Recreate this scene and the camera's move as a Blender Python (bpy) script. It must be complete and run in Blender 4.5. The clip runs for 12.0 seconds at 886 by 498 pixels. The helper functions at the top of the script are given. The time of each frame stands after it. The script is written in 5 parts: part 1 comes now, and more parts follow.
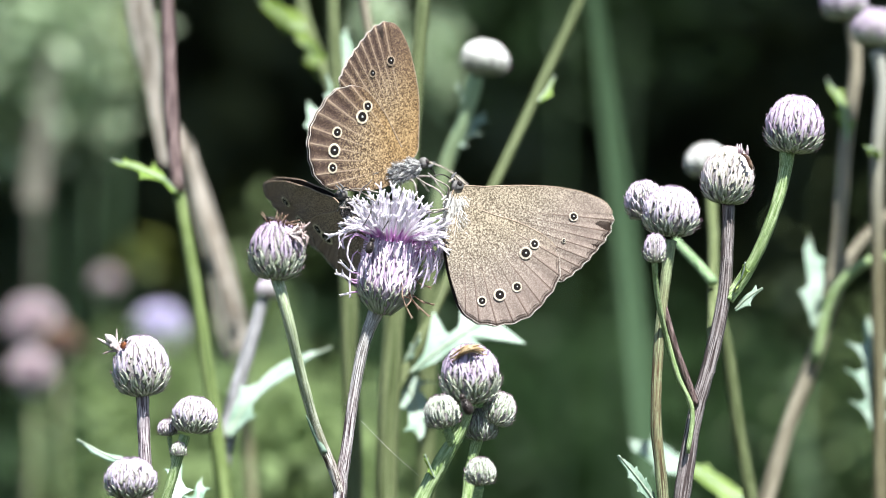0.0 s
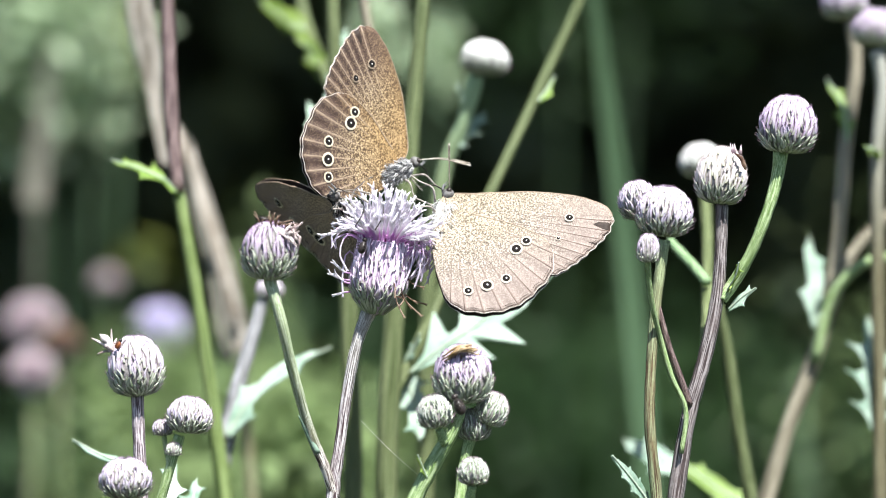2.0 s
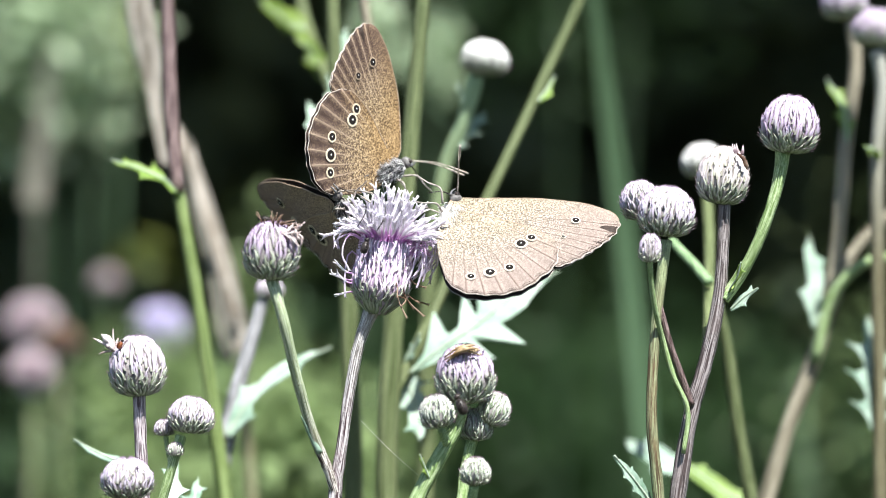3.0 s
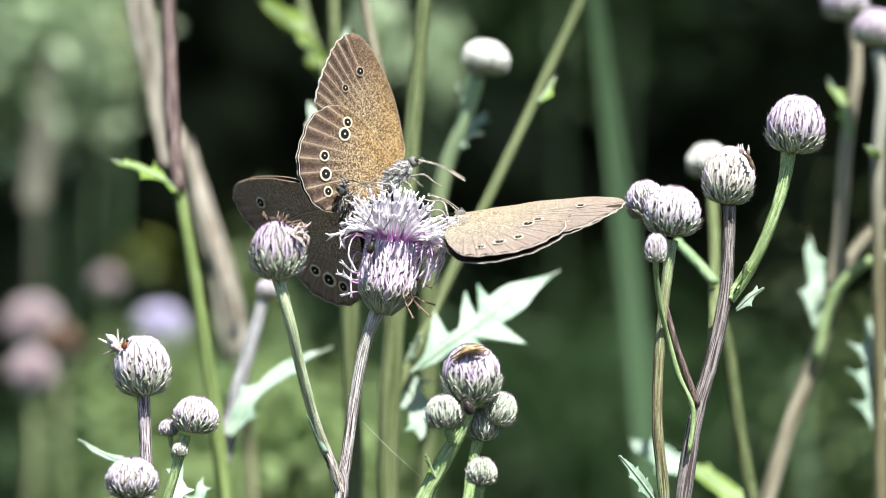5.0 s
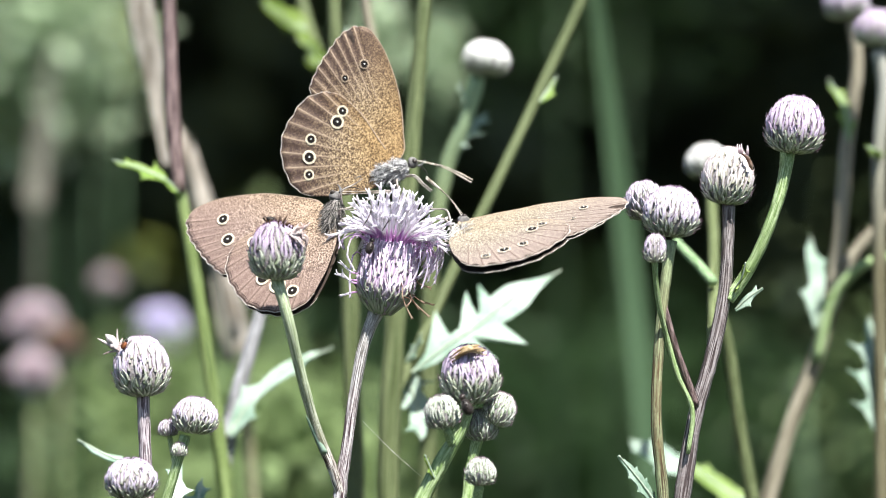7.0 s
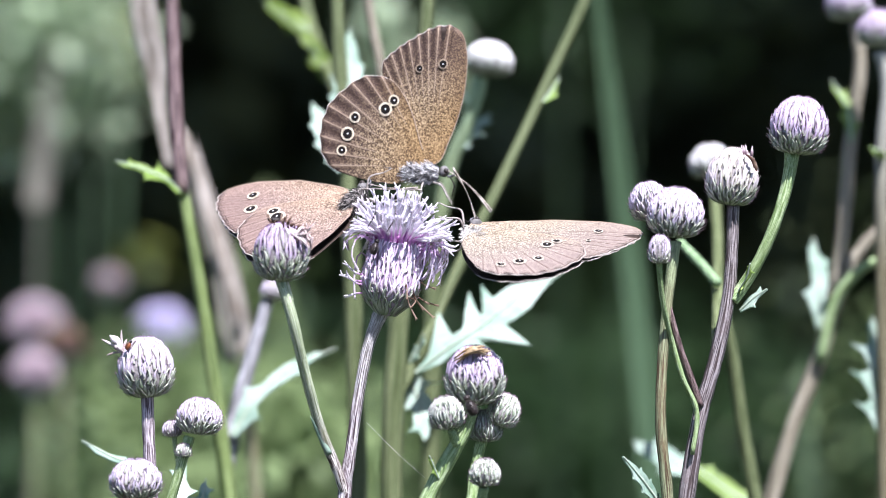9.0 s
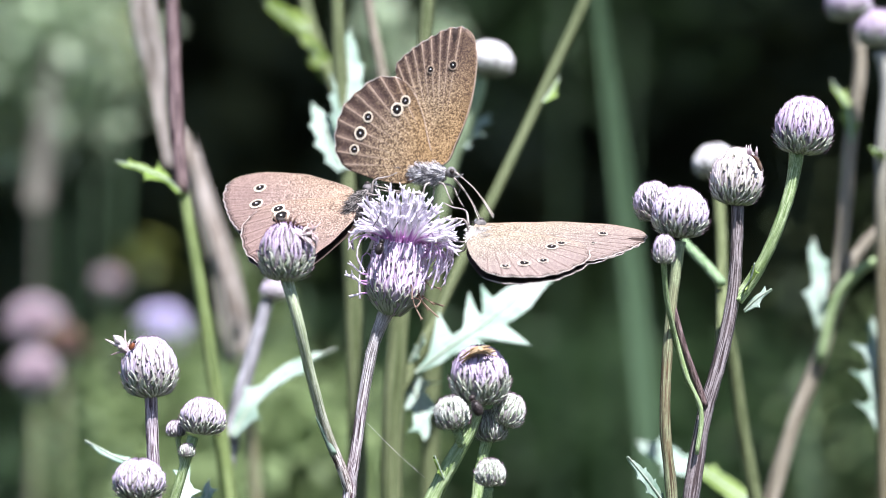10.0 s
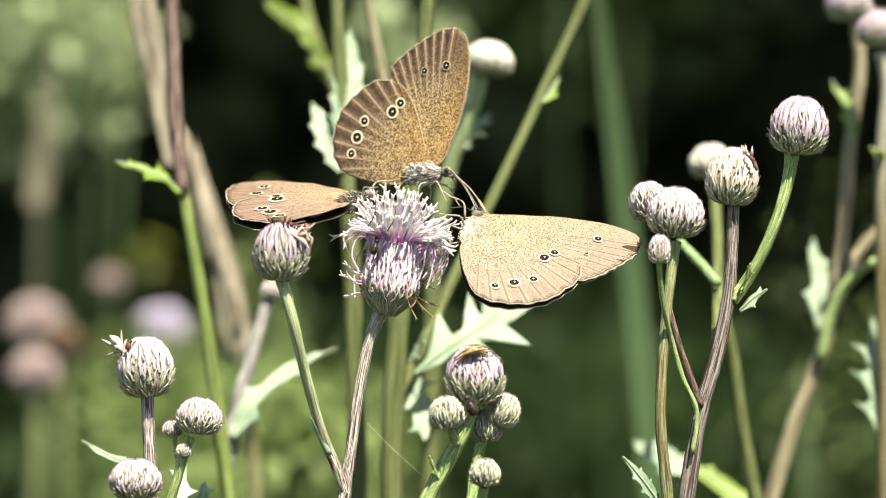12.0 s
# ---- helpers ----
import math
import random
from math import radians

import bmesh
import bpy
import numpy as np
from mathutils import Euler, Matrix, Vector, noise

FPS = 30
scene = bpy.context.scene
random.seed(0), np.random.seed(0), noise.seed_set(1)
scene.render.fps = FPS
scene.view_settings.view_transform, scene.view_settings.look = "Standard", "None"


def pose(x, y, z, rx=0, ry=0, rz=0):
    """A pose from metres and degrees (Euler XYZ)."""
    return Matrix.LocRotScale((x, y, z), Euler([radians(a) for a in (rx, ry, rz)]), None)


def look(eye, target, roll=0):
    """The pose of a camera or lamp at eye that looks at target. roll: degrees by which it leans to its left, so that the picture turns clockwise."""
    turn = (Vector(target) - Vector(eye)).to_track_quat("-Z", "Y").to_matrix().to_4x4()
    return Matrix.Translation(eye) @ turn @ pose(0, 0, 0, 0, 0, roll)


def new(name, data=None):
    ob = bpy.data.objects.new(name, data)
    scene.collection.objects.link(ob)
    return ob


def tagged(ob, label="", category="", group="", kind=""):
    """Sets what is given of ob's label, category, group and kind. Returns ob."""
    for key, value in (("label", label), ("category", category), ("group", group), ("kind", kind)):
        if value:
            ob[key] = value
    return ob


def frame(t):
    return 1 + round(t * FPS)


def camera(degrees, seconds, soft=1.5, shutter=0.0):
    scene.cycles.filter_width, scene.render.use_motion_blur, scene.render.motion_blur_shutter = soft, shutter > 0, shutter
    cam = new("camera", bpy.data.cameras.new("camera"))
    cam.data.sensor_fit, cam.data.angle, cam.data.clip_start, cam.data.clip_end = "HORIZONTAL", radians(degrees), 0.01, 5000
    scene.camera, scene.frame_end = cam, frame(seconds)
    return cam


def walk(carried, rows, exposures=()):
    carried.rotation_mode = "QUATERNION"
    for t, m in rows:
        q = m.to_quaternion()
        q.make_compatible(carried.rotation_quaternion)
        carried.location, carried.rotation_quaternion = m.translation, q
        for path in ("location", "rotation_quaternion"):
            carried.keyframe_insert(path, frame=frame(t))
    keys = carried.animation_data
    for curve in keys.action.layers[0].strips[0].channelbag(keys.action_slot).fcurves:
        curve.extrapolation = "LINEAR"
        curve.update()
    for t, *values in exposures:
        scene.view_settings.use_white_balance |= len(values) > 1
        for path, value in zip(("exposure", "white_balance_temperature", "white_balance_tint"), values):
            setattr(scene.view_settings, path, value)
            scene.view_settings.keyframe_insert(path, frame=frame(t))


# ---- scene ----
# Thistle stand with three ringlet butterflies. All building is done in millimetres, the ground is z = 0.
HEIGHT = 880.0          # height of the camera's axis over the ground
REACH = 505.0           # from the lens to the open flower
MM = 0.001

cam = camera(15.0, 12.0, soft=1.0, shutter=0.5)
cam.data.dof.use_dof = True
cam.data.dof.focus_distance = (REACH - 2.0) * MM
cam.data.dof.aperture_fstop = 13.5

CAMERA_ROWS = [(0, -0.0, 0.0), (3.2, -0.0, 0.0), (5, -0.128, 0.0), (7, -0.255, 0.043), (9, -0.765, 0.17), (12, -0.765, 0.17)]
EXPOSURES = [(0, 1.27, 6250, 8), (3.2, 1.27, 6300, 8), (5.5, 1.25, 6500, 5), (7.2, 1.24, 6350, 10), (8.8, 1.20, 5850, 20), (10.0, 1.22, 5950, 20), (10.6, 1.24, 6450, 8), (11.0, 1.20, 6850, 5), (11.5, 1.18, 7750, 2), (12, 1.22, 8350, 1)]
walk(cam, [(t, pose(x * MM, -REACH * MM, (HEIGHT + z) * MM, 90, 0, 0)) for t, x, z in CAMERA_ROWS], EXPOSURES)

# ---- light ----
SUN_WAY = Vector((0.22, -0.48, 0.85)).normalized()     # from the flower to the sun
world = bpy.data.worlds.new("world")
scene.world = world
world.use_nodes = True
sky = world.node_tree.nodes.new("ShaderNodeTexSky")
sky.sky_type, sky.sun_disc = "NISHITA", False
sky.sun_elevation = math.asin(SUN_WAY.z)
sky.sun_rotation = math.atan2(SUN_WAY.x, SUN_WAY.y)
world.node_tree.links.new(sky.outputs[0], world.node_tree.nodes["Background"].inputs[0])
world.node_tree.nodes["Background"].inputs[1].default_value = 0.07
sun = new("sun", bpy.data.lights.new("sun", "SUN"))
sun.data.energy, sun.data.angle, sun.data.color = 5.0, radians(0.53), (1.0, 0.96, 0.9)
sun.matrix_world = look(SUN_WAY * 5, (0, 0, 0))


# ---- materials ----
def mat_base(name, rough=0.6, spec=0.3):
    m = bpy.data.materials.new(name)
    m.use_nodes = True
    nt = m.node_tree
    b = nt.nodes["Principled BSDF"]
    b.inputs["Roughness"].default_value = rough
    b.inputs["Specular IOR Level"].default_value = spec
    return m, nt, b


def node(nt, kind, **values):
    n = nt.nodes.new(kind)
    for k, v in values.items():
        n.inputs[k.replace("_", " ")].default_value = v
    return n


def ramp(nt, fac, stops):
    r = nt.nodes.new("ShaderNodeValToRGB")
    e = r.color_ramp.elements
    while len(e) < len(stops):
        e.new(0.5)
    for el, (p, c) in zip(e, stops):
        el.position, el.color = p, (*c, 1)
    nt.links.new(fac, r.inputs[0])
    return r.outputs[0]


def mix(nt, fac, a, b, blend="MIX"):
    m = nt.nodes.new("ShaderNodeMix")
    m.data_type, m.blend_type = "RGBA", blend
    for s, v in ((m.inputs[0], fac), (m.inputs[6], a), (m.inputs[7], b)):
        if isinstance(v, (int, float)):
            s.default_value = v
        elif isinstance(v, tuple):
            s.default_value = (*v, 1)
        else:
            nt.links.new(v, s)
    return m.outputs[2]


def grain(nt, scale, detail=3.0, rough=0.6, coords="Object", stretch=(1, 1, 1)):
    """Noise at a scale given per metre."""
    tc = nt.nodes.new("ShaderNodeTexCoord")
    mp = nt.nodes.new("ShaderNodeMapping")
    mp.inputs["Scale"].default_value = stretch
    nt.links.new(tc.outputs[coords], mp.inputs[0])
    n = node(nt, "ShaderNodeTexNoise", Scale=scale, Detail=detail, Roughness=rough)
    nt.links.new(mp.outputs[0], n.inputs["Vector"])
    return n.outputs["Fac"]


def relief(nt, bsdf, height, strength, distance):
    b = node(nt, "ShaderNodeBump", Strength=strength, Distance=distance)
    nt.links.new(height, b.inputs["Height"])
    nt.links.new(b.outputs[0], bsdf.inputs["Normal"])


def along_uv(nt):
    uv = nt.nodes.new("ShaderNodeUVMap")
    s = nt.nodes.new("ShaderNodeSeparateXYZ")
    nt.links.new(uv.outputs[0], s.inputs[0])
    return s.outputs[0], s.outputs[1]


def thin(nt, bsdf, colour, share):
    """Lets a share of the light pass through a thin sheet."""
    tr = nt.nodes.new("ShaderNodeBsdfTranslucent")
    nt.links.new(colour, tr.inputs[0])
    ms = nt.nodes.new("ShaderNodeMixShader")
    ms.inputs[0].default_value = share
    nt.links.new(bsdf.outputs[0], ms.inputs[1])
    nt.links.new(tr.outputs[0], ms.inputs[2])
    nt.links.new(ms.outputs[0], nt.nodes["Material Output"].inputs[0])


def plant_mat(name, dark, light, scale=400.0, rough=0.55, pass_through=0.0, stretch=(1, 1, 1), bump=0.3, fine=2500.0):
    m, nt, b = mat_base(name, rough)
    c = ramp(nt, grain(nt, scale, 4, 0.65, "Object", stretch), [(0.32, dark), (0.68, light)])
    f = grain(nt, fine, 2, 0.6)
    c = mix(nt, 0.35, c, ramp(nt, f, [(0.35, (0.35, 0.35, 0.35)), (0.65, (1, 1, 1))]), "MULTIPLY")
    nt.links.new(c, b.inputs["Base Color"])
    relief(nt, b, f, bump, 0.0003)
    if pass_through:
        thin(nt, b, c, pass_through)
    return m


def stem_mat(name, groove, rib, scale=30.0, patch=(0.2, 0.2, 0.2), rough=0.5, young=None, since=0.62):
    """A ribbed stalk: pale ribs and dark grooves along it, with blotches."""
    m, nt, b = mat_base(name, rough)
    uv = nt.nodes.new("ShaderNodeUVMap")
    mp = nt.nodes.new("ShaderNodeMapping")
    mp.inputs["Scale"].default_value = (scale, 9.0, 1)
    nt.links.new(uv.outputs[0], mp.inputs[0])
    n = node(nt, "ShaderNodeTexNoise", Scale=1.0, Detail=3.0, Roughness=0.6)
    nt.links.new(mp.outputs[0], n.inputs["Vector"])
    c = ramp(nt, n.outputs["Fac"], [(0.45, groove), (0.50, tuple((g + r) / 2 for g, r in zip(groove, rib))), (0.55, rib)])
    c = mix(nt, ramp(nt, grain(nt, 260.0, 4, 0.7), [(0.45, (0, 0, 0)), (0.7, (0.6, 0.6, 0.6))]), c, patch)
    if young:                                            # the youngest stretch under the head is paler and greener
        sep = nt.nodes.new("ShaderNodeSeparateXYZ")
        nt.links.new(uv.outputs[0], sep.inputs[0])
        c = mix(nt, ramp(nt, sep.outputs[1], [(since, (0, 0, 0)), (since + 0.33, (0.85, 0.85, 0.85))]), c, mix(nt, 0.6, c, young))
    f = grain(nt, 3000.0, 2, 0.6)
    c = mix(nt, 0.4, c, ramp(nt, f, [(0.35, (0.35, 0.35, 0.35)), (0.65, (1, 1, 1))]), "MULTIPLY")
    nt.links.new(c, b.inputs["Base Color"])
    relief(nt, b, n.outputs["Fac"], 0.5, 0.0003)
    return m


def wing_under_mat(name, dark, middle, light, outer, gold, rib, band):
    """Scaled underside: speckled, golden at the front and the root (partly a sheen put into the colour), banded between
    the ribs towards the margin.
    """
    m, nt, b = mat_base(name, 0.6, 0.2)
    f1 = grain(nt, 4300.0, 3, 0.75)
    f2 = grain(nt, 160.0, 3, 0.6)
    c = ramp(nt, f1, [(0.40, dark), (0.50, middle), (0.60, light)])
    u, v = along_uv(nt)
    out = ramp(nt, u, [(0.42, (0, 0, 0)), (0.82, (1, 1, 1))])
    c = mix(nt, out, c, mix(nt, 0.72, c, outer))
    front = ramp(nt, v, [(0.0, (1, 1, 1)), (0.42, (0, 0, 0))])
    near = ramp(nt, u, [(0.4, (0.72, 0.72, 0.72)), (0.9, (0.2, 0.2, 0.2))])
    c = mix(nt, mix(nt, 1.0, front, near, "MULTIPLY"), c, mix(nt, 1.0, ramp(nt, f1, [(0.40, (0.28, 0.25, 0.23)), (0.60, (1.5, 1.5, 1.5))]), gold, "MULTIPLY"))
    root = ramp(nt, u, [(0.05, (0.6, 0.6, 0.6)), (0.55, (0, 0, 0))])
    c = mix(nt, root, c, mix(nt, 1.0, ramp(nt, f1, [(0.40, (0.25, 0.22, 0.2)), (0.59, (1.5, 1.5, 1.5))]), gold, "MULTIPLY"))
    c = mix(nt, 0.3, c, ramp(nt, f2, [(0.3, (0.55, 0.5, 0.48)), (0.7, (1, 1, 1))]), "MULTIPLY")
    side = nt.nodes.new("ShaderNodeUVMap")               # across each cell between two ribs, and outwards
    side.uv_map = "rib"
    s = nt.nodes.new("ShaderNodeSeparateXYZ")
    nt.links.new(side.outputs[0], s.inputs[0])
    cell = mix(nt, 1.0, ramp(nt, s.outputs[0], [(0.2, (0, 0, 0)), (0.75, (1, 1, 1))]), ramp(nt, s.outputs[1], [(0.5, (0, 0, 0)), (0.85, (band, band, band))]), "MULTIPLY")
    c = mix(nt, cell, c, mix(nt, 1.0, c, (0.36, 0.31, 0.30), "MULTIPLY"))
    line = mix(nt, 1.0, ramp(nt, s.outputs[0], [(0.04, (0.7, 0.7, 0.7)), (0.2, (0, 0, 0))]), ramp(nt, s.outputs[1], [(0.32, (0, 0, 0)), (0.65, (1, 1, 1))]), "MULTIPLY")
    c = mix(nt, line, c, rib)
    nt.links.new(c, b.inputs["Base Color"])
    b.inputs["Sheen Weight"].default_value = 0.05
    relief(nt, b, f1, 0.35, 0.0001)
    return m


def chance(nt):
    """A number of its own for each separate piece and for each island of a joined mesh."""
    add = nt.nodes.new("ShaderNodeMath")
    add.operation = "ADD"
    nt.links.new(nt.nodes.new("ShaderNodeNewGeometry").outputs["Random Per Island"], add.inputs[0])
    nt.links.new(nt.nodes.new("ShaderNodeObjectInfo").outputs["Random"], add.inputs[1])
    part_of = nt.nodes.new("ShaderNodeMath")
    part_of.operation = "FRACT"
    nt.links.new(add.outputs[0], part_of.inputs[0])
    return part_of.outputs[0]


def bract_mat(name, base, middle, tip, web=0.35, rim=(0.30, 0.23, 0.27)):
    m, nt, b = mat_base(name, 0.6)
    u, v = along_uv(nt)
    n = grain(nt, 900.0, 3, 0.6)
    c = ramp(nt, v, [(0.0, base), (0.45, middle), (0.93, middle), (1.0, tip)])
    c = mix(nt, ramp(nt, n, [(0.42, (0, 0, 0)), (0.7, (web, web, web))]), c, (0.74, 0.72, 0.74))
    edge = ramp(nt, u, [(0.05, (0.95, 0.95, 0.95)), (0.26, (0, 0, 0)), (0.74, (0, 0, 0)), (0.95, (0.95, 0.95, 0.95))])
    c = mix(nt, edge, c, rim)
    c = mix(nt, 1.0, c, ramp(nt, chance(nt), [(0.0, (0.78, 0.75, 0.78)), (0.4, (0.96, 0.96, 0.96)), (1.0, (1, 1, 1))]), "MULTIPLY")
    nt.links.new(c, b.inputs["Base Color"])
    relief(nt, b, grain(nt, 4000.0, 2), 0.3, 0.0001)
    return m


def floret_mat(name, low, high):
    m, nt, b = mat_base(name, 0.5)
    u, v = along_uv(nt)
    c = ramp(nt, v, [(0.0, low), (0.40, low), (0.56, high), (1.0, high)])
    c = mix(nt, 0.25, c, ramp(nt, grain(nt, 1500.0), [(0.3, (0.6, 0.5, 0.6)), (0.7, (1, 1, 1))]), "MULTIPLY")
    nt.links.new(c, b.inputs["Base Color"])
    thin(nt, b, c, 0.5)
    return m


STEM_GREEN = stem_mat("stem_green", (0.21, 0.32, 0.11), (0.50, 0.63, 0.35), patch=(0.28, 0.40, 0.15))
STEM_PURPLE = stem_mat("stem_purple", (0.05, 0.03, 0.035), (0.80, 0.76, 0.77), patch=(0.24, 0.17, 0.18), young=(0.62, 0.62, 0.55), since=0.66)
STEM_YOUNG = stem_mat("stem_purple_green", (0.06, 0.04, 0.033), (0.78, 0.75, 0.70), patch=(0.26, 0.20, 0.17), young=(0.56, 0.74, 0.38), since=0.30)
STEM_DARK = stem_mat("stem_dark_purple", (0.05, 0.038, 0.038), (0.44, 0.40, 0.40), patch=(0.17, 0.13, 0.125))
STEM_LILAC = stem_mat("stem_lilac", (0.10, 0.07, 0.08), (0.70, 0.63, 0.67), patch=(0.30, 0.24, 0.26))
STEM_EDGE = stem_mat("stem_edge", (0.10, 0.09, 0.05), (0.27, 0.25, 0.15), patch=(0.17, 0.15, 0.09), young=(0.62, 0.64, 0.60), since=0.42)
STEM_OLIVE = stem_mat("stem_olive", (0.08, 0.105, 0.04), (0.21, 0.25, 0.12), patch=(0.13, 0.155, 0.07))
STEM_FAR = stem_mat("stem_far", (0.08, 0.105, 0.04), (0.21, 0.25, 0.12), patch=(0.13, 0.155, 0.07), young=(0.62, 0.84, 0.52), since=0.50)
STEM_PALE = stem_mat("stem_pale", (0.15, 0.25, 0.11), (0.38, 0.54, 0.30), patch=(0.25, 0.38, 0.19))
STEM_MOSS = stem_mat("stem_moss", (0.10, 0.15, 0.045), (0.28, 0.36, 0.14), patch=(0.16, 0.22, 0.06))
STEM_BROWN = stem_mat("stem_brown", (0.06, 0.035, 0.035), (0.30, 0.22, 0.21), patch=(0.14, 0.09, 0.09))
STEM_MIXED = stem_mat("stem_green_brown", (0.10, 0.07, 0.04), (0.38, 0.42, 0.24), patch=(0.22, 0.15, 0.08), young=(0.46, 0.60, 0.33))
STEM_GREY = stem_mat("stem_grey", (0.17, 0.15, 0.105), (0.46, 0.42, 0.32), patch=(0.28, 0.25, 0.18))
STEM_ASH = stem_mat("stem_ash", (0.15, 0.15, 0.15), (0.46, 0.46, 0.49), patch=(0.27, 0.27, 0.28))
DRY_STRAW = plant_mat("dry_straw", (0.22, 0.17, 0.12), (0.84, 0.77, 0.68), 500, 0.7, stretch=(1, 1, 0.06))
LEAF_PALE = plant_mat("leaf_pale", (0.23, 0.38, 0.27), (0.60, 0.73, 0.62), 160, 0.5, 0.25)
LEAF_GREEN = plant_mat("leaf_green", (0.16, 0.28, 0.05), (0.34, 0.48, 0.12), 150, 0.5, 0.3)
LEAF_DULL = plant_mat("leaf_dull_green", (0.13, 0.21, 0.035), (0.27, 0.37, 0.085), 150, 0.5, 0.3)
LEAF_RIB = plant_mat("leaf_rib", (0.35, 0.45, 0.33), (0.55, 0.62, 0.50), 300, 0.5)
BLADE = plant_mat("blade_green", (0.065, 0.118, 0.06), (0.115, 0.195, 0.10), 60, 0.5, 0.2, stretch=(1, 1, 0.1))
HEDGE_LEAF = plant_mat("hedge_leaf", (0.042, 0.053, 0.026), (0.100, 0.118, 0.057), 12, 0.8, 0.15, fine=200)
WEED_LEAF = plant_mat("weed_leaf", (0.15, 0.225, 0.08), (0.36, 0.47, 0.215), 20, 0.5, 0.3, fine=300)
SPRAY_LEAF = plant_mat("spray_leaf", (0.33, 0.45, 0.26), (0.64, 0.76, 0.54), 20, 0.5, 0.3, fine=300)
# Darker copy of the weed leaf: half shade put into the colour.
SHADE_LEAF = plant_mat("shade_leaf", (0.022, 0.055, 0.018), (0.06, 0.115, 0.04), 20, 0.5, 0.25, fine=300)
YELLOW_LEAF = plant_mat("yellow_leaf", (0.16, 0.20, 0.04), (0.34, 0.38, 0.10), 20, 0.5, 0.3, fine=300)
FADED_STALK = plant_mat("faded_stalk", (0.13, 0.125, 0.098), (0.27, 0.26, 0.21), 60, 0.7, stretch=(1, 1, 0.1))
BARK = plant_mat("bark", (0.05, 0.04, 0.03), (0.12, 0.10, 0.08), 60, 0.8)
SOIL = plant_mat("soil_and_grass", (0.025, 0.03, 0.015), (0.065, 0.075, 0.035), 6, 0.9, fine=90)

BRACT_LILAC = bract_mat("bract_lilac", (0.28, 0.31, 0.20), (0.50, 0.41, 0.56), (0.30, 0.20, 0.30), 0.35, (0.17, 0.11, 0.18))
BRACT_WHITE = bract_mat("bract_white", (0.34, 0.38, 0.26), (0.54, 0.48, 0.60), (0.28, 0.19, 0.28), 0.33, (0.20, 0.16, 0.17))
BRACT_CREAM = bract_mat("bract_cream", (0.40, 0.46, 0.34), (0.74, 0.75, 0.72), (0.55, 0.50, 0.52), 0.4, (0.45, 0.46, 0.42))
BRACT_MILKY = bract_mat("bract_milky", (0.38, 0.40, 0.28), (0.58, 0.53, 0.54), (0.34, 0.27, 0.25), 0.35, (0.25, 0.23, 0.18))
BRACT_GREEN = bract_mat("bract_green", (0.18, 0.28, 0.12), (0.50, 0.54, 0.46), (0.20, 0.12, 0.17), 0.35, (0.14, 0.19, 0.11))
BRACT_FLOWER = bract_mat("bract_flower", (0.42, 0.42, 0.34), (0.86, 0.73, 0.90), (0.42, 0.27, 0.42), 0.36, (0.38, 0.24, 0.41))
BRACT_FOOT = bract_mat("bract_foot", (0.22, 0.30, 0.15), (0.52, 0.56, 0.44), (0.17, 0.10, 0.14), 0.25, (0.13, 0.17, 0.09))
BRACT_PURPLE = bract_mat("bract_purple", (0.20, 0.24, 0.15), (0.43, 0.35, 0.47), (0.18, 0.08, 0.17), 0.3, (0.08, 0.045, 0.09))
HEAD_CORE = plant_mat("head_core", (0.25, 0.23, 0.23), (0.44, 0.41, 0.40), 800, 0.7)
FLOWER_CORE = plant_mat("flower_core", (0.42, 0.34, 0.45), (0.62, 0.50, 0.66), 800, 0.7)
# Near-white floret tips: overexposure in the sun put into the colour.
FLORET = floret_mat("floret_lilac", (0.78, 0.50, 0.80), (0.96, 0.94, 0.98))
FLORET_VIOLET = floret_mat("floret_violet", (0.64, 0.57, 0.85), (0.86, 0.84, 0.98))
FLORET_FADED = floret_mat("floret_faded", (0.58, 0.46, 0.50), (0.80, 0.71, 0.74))
FLORET_DEEP = floret_mat("floret_deep", (0.78, 0.55, 0.82), (0.93, 0.86, 0.97))
FLORET_MAGENTA = floret_mat("floret_magenta", (0.50, 0.10, 0.45), (0.78, 0.45, 0.76))
FLORET_DRY = floret_mat("floret_dry", (0.16, 0.09, 0.06), (0.44, 0.32, 0.24))

# Pale under grazing sun, dark elsewhere: light on the ribs put into colour.
RIB_PALE, RIB_DARK, RIB_MID = (0.40, 0.30, 0.21), (0.15, 0.10, 0.085), (0.13, 0.085, 0.07)
WING_BROWN = wing_under_mat("wing_underside_brown", (0.035, 0.023, 0.015), (0.18, 0.122, 0.070), (0.63, 0.50, 0.31), (0.110, 0.073, 0.066), (0.33, 0.212, 0.090), RIB_PALE, 0.85)
WING_ROSE = wing_under_mat("wing_underside_rose", (0.06, 0.04, 0.03), (0.23, 0.165, 0.13), (0.54, 0.43, 0.36), (0.27, 0.19, 0.165), (0.34, 0.25, 0.17), RIB_MID, 0.35)
WING_PALE = wing_under_mat("wing_underside_pale", (0.085, 0.066, 0.052), (0.235, 0.194, 0.15), (0.54, 0.495, 0.415), (0.29, 0.23, 0.205), (0.345, 0.292, 0.207), RIB_DARK, 0.25)
WING_UPPER = plant_mat("wing_upperside", (0.020, 0.013, 0.010), (0.06, 0.04, 0.03), 1500, 0.7, bump=0.2)
VEIN_PALE = plant_mat("wing_vein_pale", (0.32, 0.24, 0.17), (0.50, 0.39, 0.29), 900, 0.6)
VEIN_DARK = plant_mat("wing_vein_dark", (0.10, 0.07, 0.055), (0.20, 0.14, 0.11), 900, 0.6)
